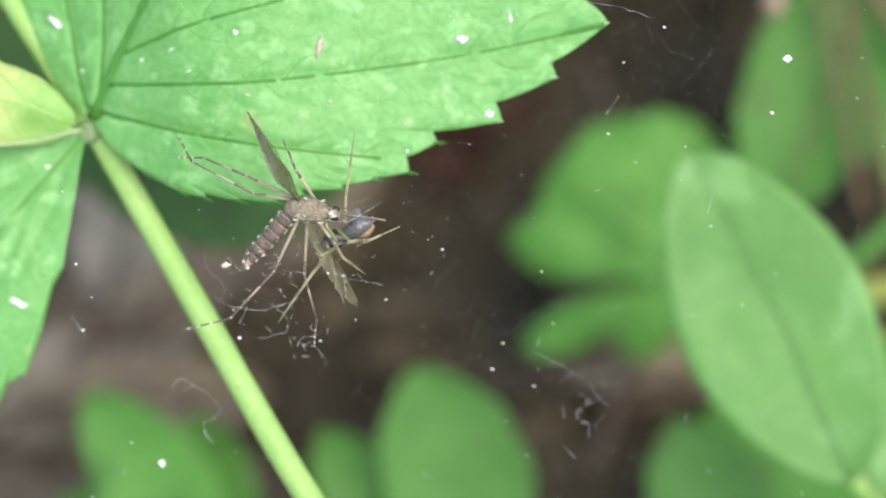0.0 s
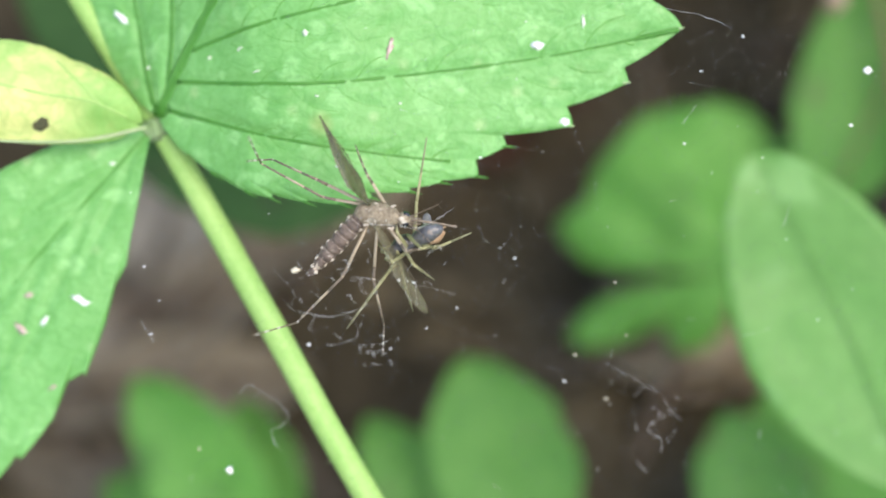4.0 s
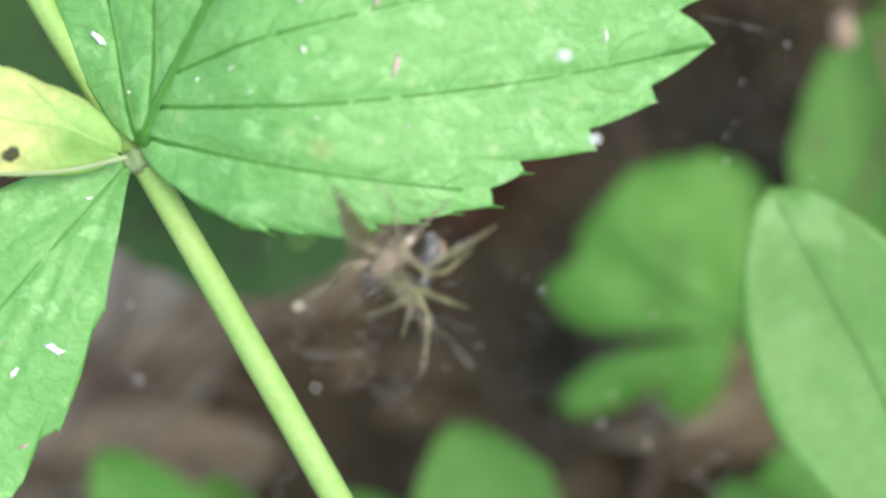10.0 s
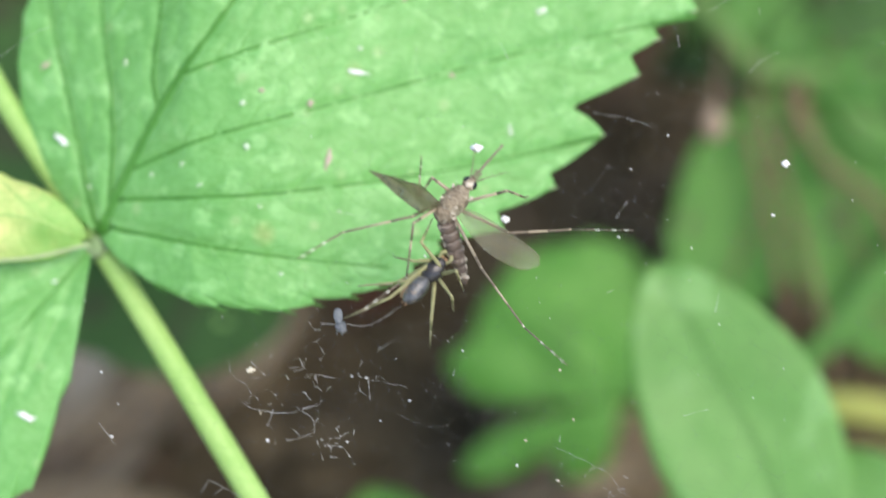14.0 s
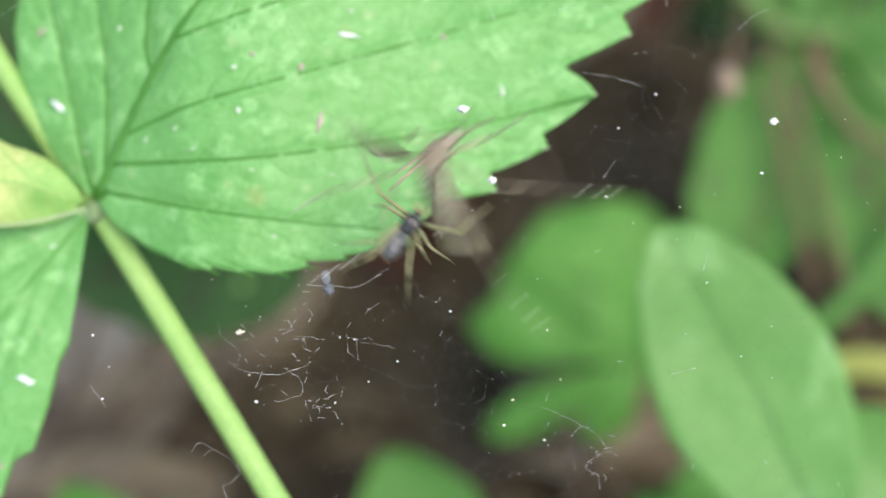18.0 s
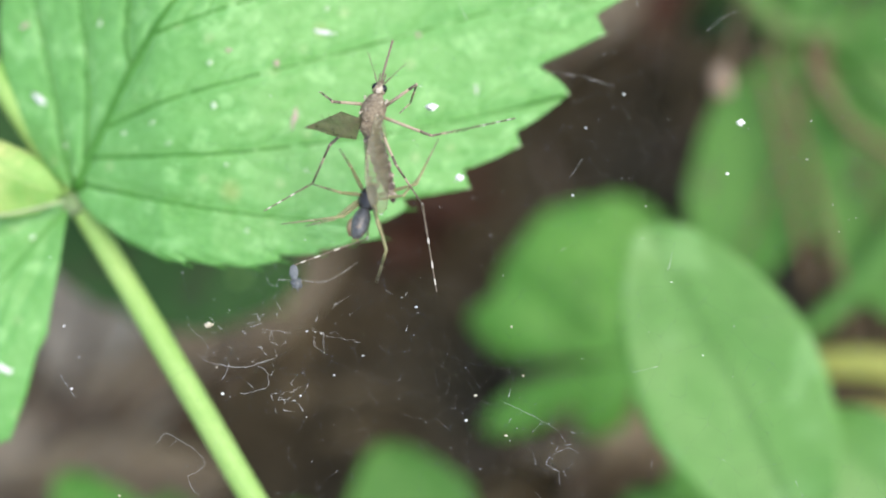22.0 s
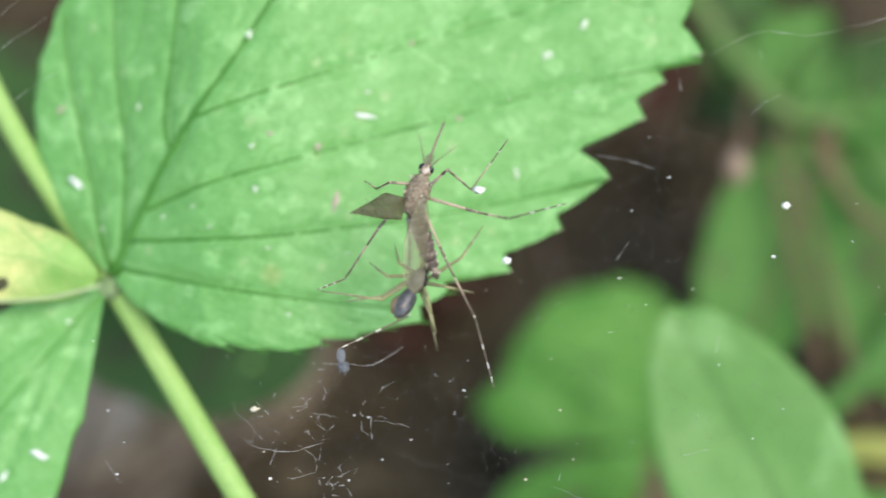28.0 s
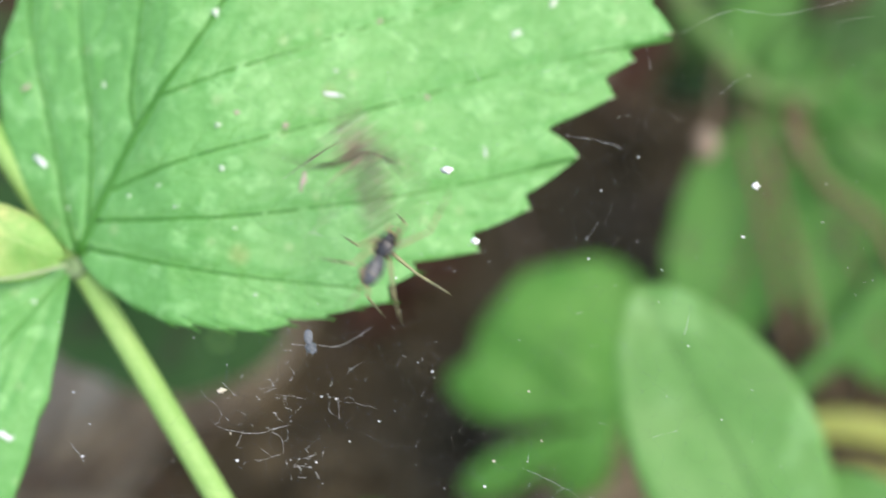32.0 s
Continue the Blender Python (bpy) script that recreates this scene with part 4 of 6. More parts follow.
def build_web():
    rnd = random.Random(21)
    web = thing('spider_web', (-8, -6, 4), 'tattered tangled cobweb with dust and white flecks', 'web')

    def lay(points, r, mat, label='', wob=0.06, name='thread'):
        run = []
        for p in curve([(*q, 0) if len(q) == 2 else q for q in points], 7):
            z = web_z(p.x, p.y) if p.z == 0 else p.z
            run.append((p.x + rnd.gauss(0, wob * 0.3), p.y + rnd.gauss(0, wob * 0.3), z + rnd.gauss(0, wob)))
        return part(name, tube(run, [0.36 * r * rnd.uniform(0.08, 1.0) ** 0.8 * (1.7 if rnd.random() < 0.12 else 1) for _ in run], 5), mat, web, label)

    # clearly seen strands
    for pts, r in (([(-10.58, -4.35), (-9.97, -4.74), (-8.47, -4.94), (-6.98, -4.55)], 0.030), ([(-9.97, -4.74), (-10.63, -5.71), (-10.41, -6.49)], 0.02), ([(-10.17, -4.55), (-10.20, -3.86), (-10.92, -3.27), (-11.15, -2.58)], 0.022),
                   ([(-7.87, -4.84), (-7.37, -5.23), (-7.35, -5.81), (-8.14, -6.06), (-8.53, -6.10)], 0.026), ([(-7.87, -4.94), (-7.96, -5.43), (-7.55, -5.72)], 0.02), ([(-7.71, -3.27), (-7.21, -3.32), (-6.31, -3.47)], 0.03),
                   ([(-7.31, -3.37), (-7.30, -3.77), (-7.00, -3.96)], 0.028), ([(-8.42, -2.98), (-7.92, -2.93), (-7.63, -2.58)], 0.03), ([(-8.22, -3.17), (-7.72, -2.98)], 0.035),
                   ([(-7.07, -1.03), (-5.85, -1.09), (-5.05, -1.14), (-4.34, -0.89), (-3.44, -0.29)], 0.032), ([(-2.83, -0.54), (-1.72, -0.19), (-0.51, 0.32)], 0.012), ([(-3.83, -1.89), (-2.42, -1.84), (-1.21, -1.89), (-1.06, -2.59), (-1.01, -3.58), (-0.21, -4.36)], 0.016),
                   ([(-0.91, -0.49), (-0.61, -1.40), (-0.21, -1.70)], 0.014), ([(-4.81, -3.57), (-3.71, -3.77), (-3.21, -3.87)], 0.022), ([(-2.41, -3.48), (-1.51, -4.07)], 0.02), ([(-6.55, -6.01), (-6.84, -6.40), (-6.25, -6.30)], 0.026), ([(-8.81, -7.17), (-9.29, -7.65), (-9.67, -8.42)], 0.016),
                   ([(-12.16, -8.25), (-11.77, -7.81), (-11.06, -8.14), (-10.35, -8.61), (-9.99, -9.09), (-10.33, -9.48), (-10.72, -9.67), (-10.50, -10.24), (-10.20, -10.43)], 0.030), ([(-10.85, -8.23), (-10.74, -8.81), (-10.82, -9.38)], 0.014),
                   ([(5.55, 8.58, 1.20), (6.96, 8.32, 1.40), (8.28, 7.86, 1.60)], 0.026), ([(6.46, 7.06, 1.20), (9.09, 8.37, 1.60), (11.62, 9.58, 2.00), (14.75, 11.19, 2.50)], 0.016), ([(-22.96, 14.53, 2.50), (-20.61, 16.35, 2.50)], 0.022), ([(-22.86, 13.07, 2.50), (-19.82, 15.11, 2.50)], 0.022),
                   ([(-21.72, 10.94, 2.50), (-20.54, 11.87, 2.50), (-19.31, 12.56, 2.50)], 0.024), ([(10.88, 13.26, 1.00), (13.14, 14.21, 2.00), (15.66, 14.01, 2.20), (19.79, 15.00, 2.00)], 0.022), ([(17.88, 13.59, 2.00), (18.88, 13.79, 2.00), (19.79, 13.99, 2.00)], 0.022), ([(18.88, 13.79, 2.00), (18.98, 12.98, 2.00), (19.19, 12.28, 2.00)], 0.016),
                   ([(12.73, 10.38, 2.00), (13.44, 10.98, 2.00), (14.14, 11.28, 2.00)], 0.024), ([(10.77, 13.15, 1.00), (11.04, 11.52, 1.00), (11.32, 9.48, 2.00)], 0.012), ([(3.20, -6.50), (4.40, -7.05), (5.60, -7.75), (6.05, -8.45)], 0.022), ([(5.20, -8.90), (5.10, -9.20), (5.60, -9.50), (5.65, -10.10)], 0.024), ([(5.20, -8.90), (6.00, -8.50), (6.50, -8.70)], 0.022),
                   ([(-14.59, -1.98), (-14.11, -3.18), (-14.35, -4.57)], 0.014), ([(-16.69, -5.28), (-16.24, -5.86), (-15.91, -6.25)], 0.032), ([(-14.55, -6.92), (-13.68, -8.46), (-12.50, -10.27)], 0.014), ([(0.39, -3.19), (0.88, -4.17), (1.96, -6.21)], 0.012),
                   ([(-2.22, -0.89), (-2.01, -2.39), (-2.11, -4.17)], 0.012), ([(3.76, 2.44), (4.37, 2.74), (5.18, 2.03)], 0.016), ([(4.99, 3.66), (5.39, 3.25), (6.20, 3.35), (6.51, 3.86)], 0.018), ([(-1.62, 2.55), (-0.91, 2.24), (-0.61, 1.43)], 0.014)):
        lay(pts, r if r > 0.021 else r * 0.6, SILK if r > 0.021 else DIM_SILK)
    # a foam of fine cells: brightest in a few torn patches, hardly visible elsewhere
    patches = ((-8.2, -4.6, 2.2, 0.6), (-6.3, -6.1, 1.6, 0.6), (-10.3, -3.4, 1.3, 0.6), (5.7, -8.6, 1.5, 0.6), (4.4, -7.3, 1.4, 0.45), (-7.4, -1.6, 1.8, 0.5), (-1.0, -3.0, 2.6, 0.34), (2.6, -5.6, 2.0, 0.3), (-4.5, -3.2, 2.6, 0.42))

    def strength(x, y):
        return max([0.21] + [w * math.exp(-((x - cx) ** 2 + (y - cy) ** 2) / (d * d)) for cx, cy, d, w in patches])

    seeds = []
    for i in range(-17, 21):
        for k in range(-15, 15):
            x, y = i * 0.98 + rnd.gauss(0, 0.36), k * 0.98 + rnd.gauss(0, 0.36)
            if x > -16 and not (x < -9 and y > -1):
                seeds.append((x, y))
    for cx, cy, d, w in patches:
        seeds += [(cx + rnd.gauss(0, d * 0.6), cy + rnd.gauss(0, d * 0.45)) for _ in range(int(13 * w * d))]
    nets, knots = ([], [], []), []
    for a, b in foam_edges(seeds):
        mid = a.lerp(b, 0.5)
        w = strength(mid.x, mid.y) * (1.0 + 1.3 * noise.noise(Vector((mid.x * 0.9, mid.y * 0.9, 11.0)))) * rnd.uniform(0.8, 1.2)
        if rnd.random() < 0.05 or noise.noise(Vector((mid.x * 0.45, mid.y * 0.45, 3.0))) > 0.26:
            continue
        pa, pb = (Vector((q.x, q.y, web_z(q.x, q.y) + 0.35 * noise.noise(Vector((q.x * 2.1, q.y * 2.1, 7))))) for q in (a, b))
        bow = pa.lerp(pb, 0.5) + Vector((rnd.gauss(0, 0.025), rnd.gauss(0, 0.025), rnd.gauss(0, 0.05)))
        r = 0.0036 + 0.0050 * min(1, w) * rnd.uniform(0.6, 1.0)
        run = curve([pa, bow, pb], 3)
        nets[1 if w > 0.24 else 0].append(tube(run, [r * (0.5 + 0.9 * abs(2 * q / (len(run) - 1) - 1) ** 3) * rnd.uniform(0.7, 1.4) for q in range(len(run))], 4))
        knots.append(pa)
        # thicker silk that runs out from some of the knots
        for start, end in ((pa, pb), (pb, pa)):
            if w > 0.33 and rnd.random() < 0.6 * w - 0.08:
                share, g = rnd.uniform(0.2, 0.75), r * rnd.uniform(0.9, 1.7)
                nets[2].append(tube([start, start.lerp(bow, share), start.lerp(bow, 2 * share) if share < 0.5 else bow.lerp(end, 2 * share - 1)], [g * 1.5, g, g * 0.3], 4))
        if w > 0.3 and rnd.random() < 0.16:
            g = 0.008 + 0.022 * rnd.random() ** 2
            nets[2].append(ball(pb, (g * 1.6, g * 0.8, g), 4, 6, 0.8, len(knots)))
    # long fine lines that cross the net
    for _ in range(70):
        a, b = rnd.choice(knots), rnd.choice(knots)
        if 3 < (a - b).length < 12:
            nets[0].append(tube(curve([a, a.lerp(b, 0.5) + Vector((0, -0.2, 0)), b], 6), rnd.uniform(0.002, 0.0045), 4))
    part('fine_net', merged(nets[0]), FINE_SILK, web, 'fine nearly invisible silk net')
    part('open_net', merged(nets[1]), DIM_SILK, web, 'faint grey cells of silk')
    part('torn_net', merged(nets[2]), SILK, web, 'white silk at the knots of the net')
    # dust that hangs in the net
    v = []
    for _ in range(190):
        a, r = rnd.choice(knots), 0.006 + 0.016 * rnd.random() ** 2
        v.append(ball(a, (r * rnd.uniform(0.8, 2.2), r, r), 4, 6, 0.8, len(v)))
    part('net_dust', merged(v), SILK, web, 'tiny pale dust grains')
    # flecks caught in it
    for x, y, s, mat in ((14.06, 6.04, 0.19, 0), (13.46, 3.69, 0.12, 0), (8.79, 7.39, 0.11, 0), (1.96, -6.21, 0.14, 1), (-9.33, -6.10, 0.13, 0), (-10.13, -3.07, 0.18, 1), (-12.37, -11.31, 0.17, 0), (4.09, -5.34, 0.1, 1), (-5.86, -6.21, 0.1, 0), (-5.66, -3.37, 0.09, 0), (17.07, 4.34, 0.07, 0),
                         (17.31, 6.08, 0.06, 0), (3.59, -3.19, 0.1, 1), (3.32, -7.95, 0.12, 1), (1.55, -7.28, 0.1, 0), (-9.66, -4.94, 0.1, 1), (-16.72, -3.09, 0.11, 0), (-15.90, -4.48, 0.07, 0), (-13.71, -10.48, 0.14, 1), (-15.24, -12.71, 0.09, 0), (7.04, 5.85, 0.08, 0), (-5.01, -3.47, 0.08, 0), (-17.54, 0.05, 0.08, 0),
                         (1.28, 3.56, 0.22, 0), (0.02, 6.79, 0.25, 0), (-0.71, -2.29, 0.1, 0), (-3.10, -4.46, 0.08, 0), (-4.38, -5.33, 0.08, 0), (7.60, 1.52, 0.06, 0), (10.86, -1.22, 0.07, 0), (9.74, 2.22, 0.06, 0), (12.11, -4.48, 0.07, 0), (-2.33, 1.94, 0.12, 0), (6.40, 2.74, 0.1, 0), (-16.13, -5.86, 0.12, 0)):
        z = web_z(x, y) + (0.2 if y > 0 else 0)
        if x < 3 and y > 3:
            z = 4.0
        s *= 0.9 if s > 0.15 else 0.5
        shape = ball((x, y, z), (s * rnd.uniform(0.75, 1.1), s * rnd.uniform(0.65, 1.0), s * 0.6), 8, 10, 1.0, rnd.randrange(99))
        part('fleck', shape, TAN_FLECK if mat else FLECK, web)
    husk = thing('insect_husk', (-6.13, -1.19, 4.6), 'tiny grey sucked-out insect caught in the web', 'insect')
    hx, hy = -6.13, -1.19
    part('body', ball((hx, hy, 4.6), (0.24, 0.28, 0.2), 8, 10, 0.6, 7), HUSK, husk)
    part('wing', ball((hx - 0.1, hy + 0.48, 4.7), (0.2, 0.36, 0.05), 8, 10, 0.2, 8), HUSK, husk, 'pale folded wing')
    for dx, dy in ((0.2, -0.15), (-0.16, -0.25), (0.06, -0.3)):
        part('leg', tube([(hx, hy - 0.1, 4.6), (hx + dx, hy - 0.1 + dy * 0.4, 4.7), (hx + dx * 1.2, hy - 0.1 + dy, 4.6)], 0.014, 4), HUSK, husk)
    # the whole web, a little nearer to the eye than laid out above
    eye = VIEW @ Matrix.Translation((-0.001, 0, 0.097))
    web.matrix_world = eye @ Matrix.Scale(0.985, 4) @ eye.inverted() @ web.matrix_world
    return husk


def build_specks(height, low_height):
    """Bits of dust, husk and petal that lie on the leaf."""
    rnd = random.Random(8)
    for x, y, a, ln, w, mat in ((-19.49, 7.79, 145, 0.42, 0.14, 0), (-16.27, 11.32, 80, 0.17, 0.10, 0), (-10.61, 9.18, 30, 0.17, 0.10, 0), (-10.45, 7.15, 0, 0.14, 0.14, 0), (-5.35, 10.67, 172, 0.47, 0.11, 0), (3.42, 13.65, 20, 0.31, 0.19, 0), (1.90, 8.00, 97, 0.32, 0.09, 0),
                                (-10.70, 14.50, 70, 0.24, 0.17, 0), (-5.14, 11.80, 10, 0.13, 0.09, 0), (-6.70, 6.58, 75, 0.47, 0.14, 2), (-8.90, 1.25, 0, 0.12, 0.09, 0), (-18.14, 5.51, 20, 0.10, 0.09, 0), (-20.30, 11.44, 40, 0.26, 0.12, 2), (-9.74, 9.76, 5, 0.17, 0.10, 2), (-13.49, 6.41, 40, 0.17, 0.06, 0),
                                (-14.99, 5.98, 60, 0.13, 0.09, 0), (-7.52, 9.17, 85, 0.20, 0.14, 2), (-0.84, 10.60, 10, 0.17, 0.13, 2), (-12.65, 5.41, 20, 0.21, 0.05, 0), (-6.19, 4.11, 20, 0.08, 0.06, 0), (-3.08, 14.22, 40, 0.15, 0.09, 2), (5.23, 15.13, 60, 0.26, 0.17, 0), (-9.86, 4.37, 0, 0.09, 0.07, 0)):
        p = Vector((x, y, height(x, y) + 0.03))
        ob = thing('dust_speck', p, ('white fleck of plant dust on the green leaf', '', 'pinkish dry scrap lying on the green leaf')[mat], 'debris', 'specks on the leaf')
        turn = Matrix.Rotation(radians(a), 3, 'Z')
        v, f = ball((0, 0, 0), (ln * 0.74, w * 0.74, 0.05), 9, 12, 1.2, rnd.randrange(99))
        part('flake', ([p + turn @ Vector(q) + Vector((0, 0, 0.04)) for q in v], f), PINK_FLECK if mat else (FLECK if ln > 0.4 else DUST), ob)
    for x, y, ln, a, pink in ((-21.0, -5.4, 0.36, 160, 0), (-23.6, -5.2, 0.22, 20, 1), (-22.8, -6.4, 0.2, 60, 0), (-23.9, -6.8, 0.3, 140, 1), (-19.77, 1.01, 0.1, 0, 0), (-22.4, -9.5, 0.16, 30, 1)):
        p = Vector((x, y, low_height(x, y) + 0.05))
        ob = thing('dust_speck', p, 'pinkish dry scrap on the lower leaflet' if pink else 'white fleck of plant dust on the lower leaflet', 'debris', 'specks on the leaf')
        turn = Matrix.Rotation(radians(a), 3, 'Z')
        v, f = ball((0, 0, 0), (ln, ln * 0.42, 0.06), 9, 12, 1.2, rnd.randrange(99))
        part('flake', ([p + turn @ Vector(q) for q in v], f), PINK_FLECK if pink else FLECK, ob)

# ---------------------------------------------------------------- the two animals


def banded_leg(length, r0, r1, bands, mats):
    """A leg segment along +x in pieces of alternating colour; bands are (share of length, material index)."""
    shapes, u0 = [], 0.0
    order = []
    for share, k in bands:
        u1 = min(1.0, u0 + share)
        pts = [(length * (u0 + (u1 - u0) * s), 0, 0.02 * math.sin((u0 + (u1 - u0) * s) * 3)) for s in (0, 0.5, 1)]
        rr = [r0 + (r1 - r0) * (u0 + (u1 - u0) * s) for s in (0, 0.5, 1)]
        if k == 2:
            rr = [r * 1.12 for r in rr]
        shapes.append(tube(pts, rr, 7))
        order.append(mats[k])
        u0 = u1
    return shapes, order


def lobed_wing(length, width, pointed=False):
    """A narrow insect wing along +x, base at the origin, with veins raised on it; a crumpled one folds to a point."""
    def across(u):
        if pointed:
            return width * (0.1 + 0.9 * (u / 0.28) ** 1.1 if u < 0.28 else 0.02 + 0.98 * (1 - u) / 0.72)
        return width * (0.12 + 0.88 * math.sin(math.pi * min(1, u * 0.78 + 0.04)) ** 0.8)

    rows = []
    for i in range(19):
        u = i / 18
        w = across(u) * (1 if pointed or u < 0.86 else math.sqrt(max(0.02, 1 - ((u - 0.86) / 0.14) ** 2)))
        rows.append([(u * length, w * (0.32 - v / 6 * 0.9) * (-1 if pointed else 1), 0.05 * math.sin(u * 9 + v) + 0.06 * math.sin(v / 6 * math.pi)) for v in range(7)])
    film = sheet(rows, 0.02)
    veins = []
    for k, s in enumerate((0.28, 0.16, 0.05, -0.08, -0.2, -0.32, -0.45)):
        pts = []
        for i in range(9):
            u = 0.05 + 0.9 * i / 8
            w = across(u)
            pts.append((u * length, w * s * (-1 if pointed else 1) * min(1, 0.3 + u * 1.1), 0.05 * math.sin(u * 9 + 3) + 0.05))
        veins.append(tube(pts, 0.022 if k == 0 else 0.009, 4))
    for u in (0.35, 0.5, 0.62):
        veins.append(tube([(u * length, width * 0.2, 0.07), (u * length + 0.12, -width * 0.3, 0.07)], 0.008, 4))
    return film, veins


FEMUR, TIBIA, TARSUS = (2.3, 2.5, 2.7), (2.6, 3.1, 3.2), (3.2, 3.6, 4.6)


def build_mosquito():
    ob = thing('mosquito', (0, 0, 0), 'brown mosquito with white-banded legs tangled in the web', 'mosquito')
    parts = {}
    body = merged([ball((0.05, 0, 0), (0.88, 0.55, 0.56), 14, 18, 0.12, 1), ball((-0.55, 0, 0.05), (0.45, 0.48, 0.44), 8, 12, 0.12, 2), ball((0.72, 0, -0.05), (0.28, 0.3, 0.3), 8, 10, 0.1, 3)])
    thorax = part('thorax', body, THORAX, ob, 'brown humped thorax with pale scales', True)
    rnd = random.Random(2)
    tufts = [ball((rnd.uniform(-0.6, 0.7), s * rnd.uniform(0.3, 0.52), rnd.uniform(0.05, 0.42)), (0.08, 0.05, 0.05), 5, 6, 0.4, k) for k, s in enumerate([1, -1] * 8)]
    part('scale_patches', merged(tufts), PALE_BAND, thorax, 'pale scale patches', True)
    bristles = []
    for k in range(70):
        a, b = rnd.uniform(0.2, 2.94), rnd.uniform(-0.7, 0.8)
        d = Vector((rnd.gauss(0, 0.3), math.cos(a), math.sin(a))).normalized()
        p = Vector((b, 0.5 * math.cos(a), 0.52 * math.sin(a)))
        bristles.append(tube([p, p + d * rnd.uniform(0.12, 0.26)], [0.010, 0.004], 3))
    part('bristles', merged(bristles), LEG_DARK, thorax, '', True)
    head = parts['head'] = part('head', ball((1.12, 0, -0.05), (0.3, 0.32, 0.32), 10, 12, 0.06, 5), THORAX, ob, 'small round head', True)
    for s in (1, -1):
        part('eye', ball((1.18, 0.17 * s, -0.02), (0.2, 0.19, 0.24), 8, 10), EYE, head, 'dark eye', True)
    part('pale_crown', ball((1.05, 0, 0.22), (0.14, 0.12, 0.08), 6, 8, 0.3, 2), PALE_BAND, head, '', True)
    part('proboscis', merged([tube(curve([(1.3, 0, -0.1), (2.2, 0.02, -0.16), (3.3, 0.0, -0.2)], 5), [0.06] * 7 + [0.05] * 4, 7), ball((3.32, 0, -0.2), (0.1, 0.06, 0.06), 6, 8)]), LEG_DARK, head, 'long dark proboscis', True)
    for s in (1, -1):
        run = curve([(1.3, 0.12 * s, 0.05), (1.8, 0.4 * s, 0.12), (2.5, 0.85 * s, 0.1)], 6)
        hairs = [tube(run, [0.03] * 6 + [0.014] * (len(run) - 6), 5)]
        for p in run[2::2]:
            for q in (-1, 1):
                hairs.append(tube([p, p + Vector((0.16, 0.2 * q, 0.05))], [0.006, 0.003], 3))
        part('antenna', merged(hairs), LEG_DARK, head, 'feathery antenna', True)
        part('palp', tube(curve([(1.32, 0.07 * s, -0.05), (1.6, 0.12 * s, -0.02), (1.85, 0.12 * s, -0.05)], 4), 0.035, 6), LEG_DARK, head, '', True)
    # abdomen of eight rings along +x of its own space
    rings, order = [], []
    for k in range(8):
        x, r = 0.2 + 0.45 * k, (0.36, 0.41, 0.43, 0.43, 0.41, 0.37, 0.29, 0.18)[k]
        rings.append(ball((x, 0, 0), (0.38, r, r), 8, 14, 0.10, k))
        order.append(ABDOMEN)
        rings.append(ball((x - 0.16, 0.03 * (-1) ** k, 0.02), (0.07, r * 0.92, r * 0.97), 6, 14, 0.4, k + 20))
        order.append(ABDOMEN_BAND)
        for s in (1, -1):
            rings.append(ball((x - 0.05 + 0.05 * s * (k % 2), s * r * 0.82, 0.1), (0.10, 0.06 + 0.02 * (k % 3), 0.10), 6, 8, 0.9, k * 2 + s))
            order.append(PALE_BAND)
    parts['abdomen'] = part('abdomen', rings, order, ob, 'dark brown abdomen with pale bands', True)
    for side in ('wing_l', 'wing_r'):
        film, veins = lobed_wing(4.4, 1.6, side == 'wing_l')
        wing = part('wing', film, WING if side == 'wing_r' else DARK_WING, ob, 'smoky translucent narrow wing' if side == 'wing_r' else 'dark olive crumpled wing folded to a point', True)
        for v in veins:
            part('wing_vein', v, WING_VEIN, wing, '', True)
        parts[side] = wing
    for pair in range(3):
        for side in range(2):
            made = []
            for name, ln, r0, r1, bands in (('femur', FEMUR[pair], 0.085, 0.065, ((0.78, 0), (0.19, 1), (0.03, 0))), ('tibia', TIBIA[pair], 0.058, 0.042, ((0.3, 1), (0.3, 0), (0.36, 1), (0.04, 2 if pair == 2 else 0))),
                                            ('tarsus', TARSUS[pair], 0.043, 0.026, ((0.4, 1), (0.07, 2), (0.19, 1), (0.08, 2), (0.12, 1), (0.07, 2), (0.07, 1)) if pair > 0 else ((0.5, 0), (0.04, 2), (0.2, 1), (0.04, 2), (0.22, 1)))):
                shapes, order = banded_leg(ln, r0, r1, bands, (LEG_PALE, LEG_DARK, LEG_BAND))
                made.append(part(name, shapes, order, ob, 'dark leg segment with white bands' if name == 'tarsus' else '', True))
            parts['leg', side, pair] = made
    return ob, parts


SHANK, FOOT = (2.1, 1.8, 1.5, 2.1), (2.7, 2.1, 1.7, 2.8)


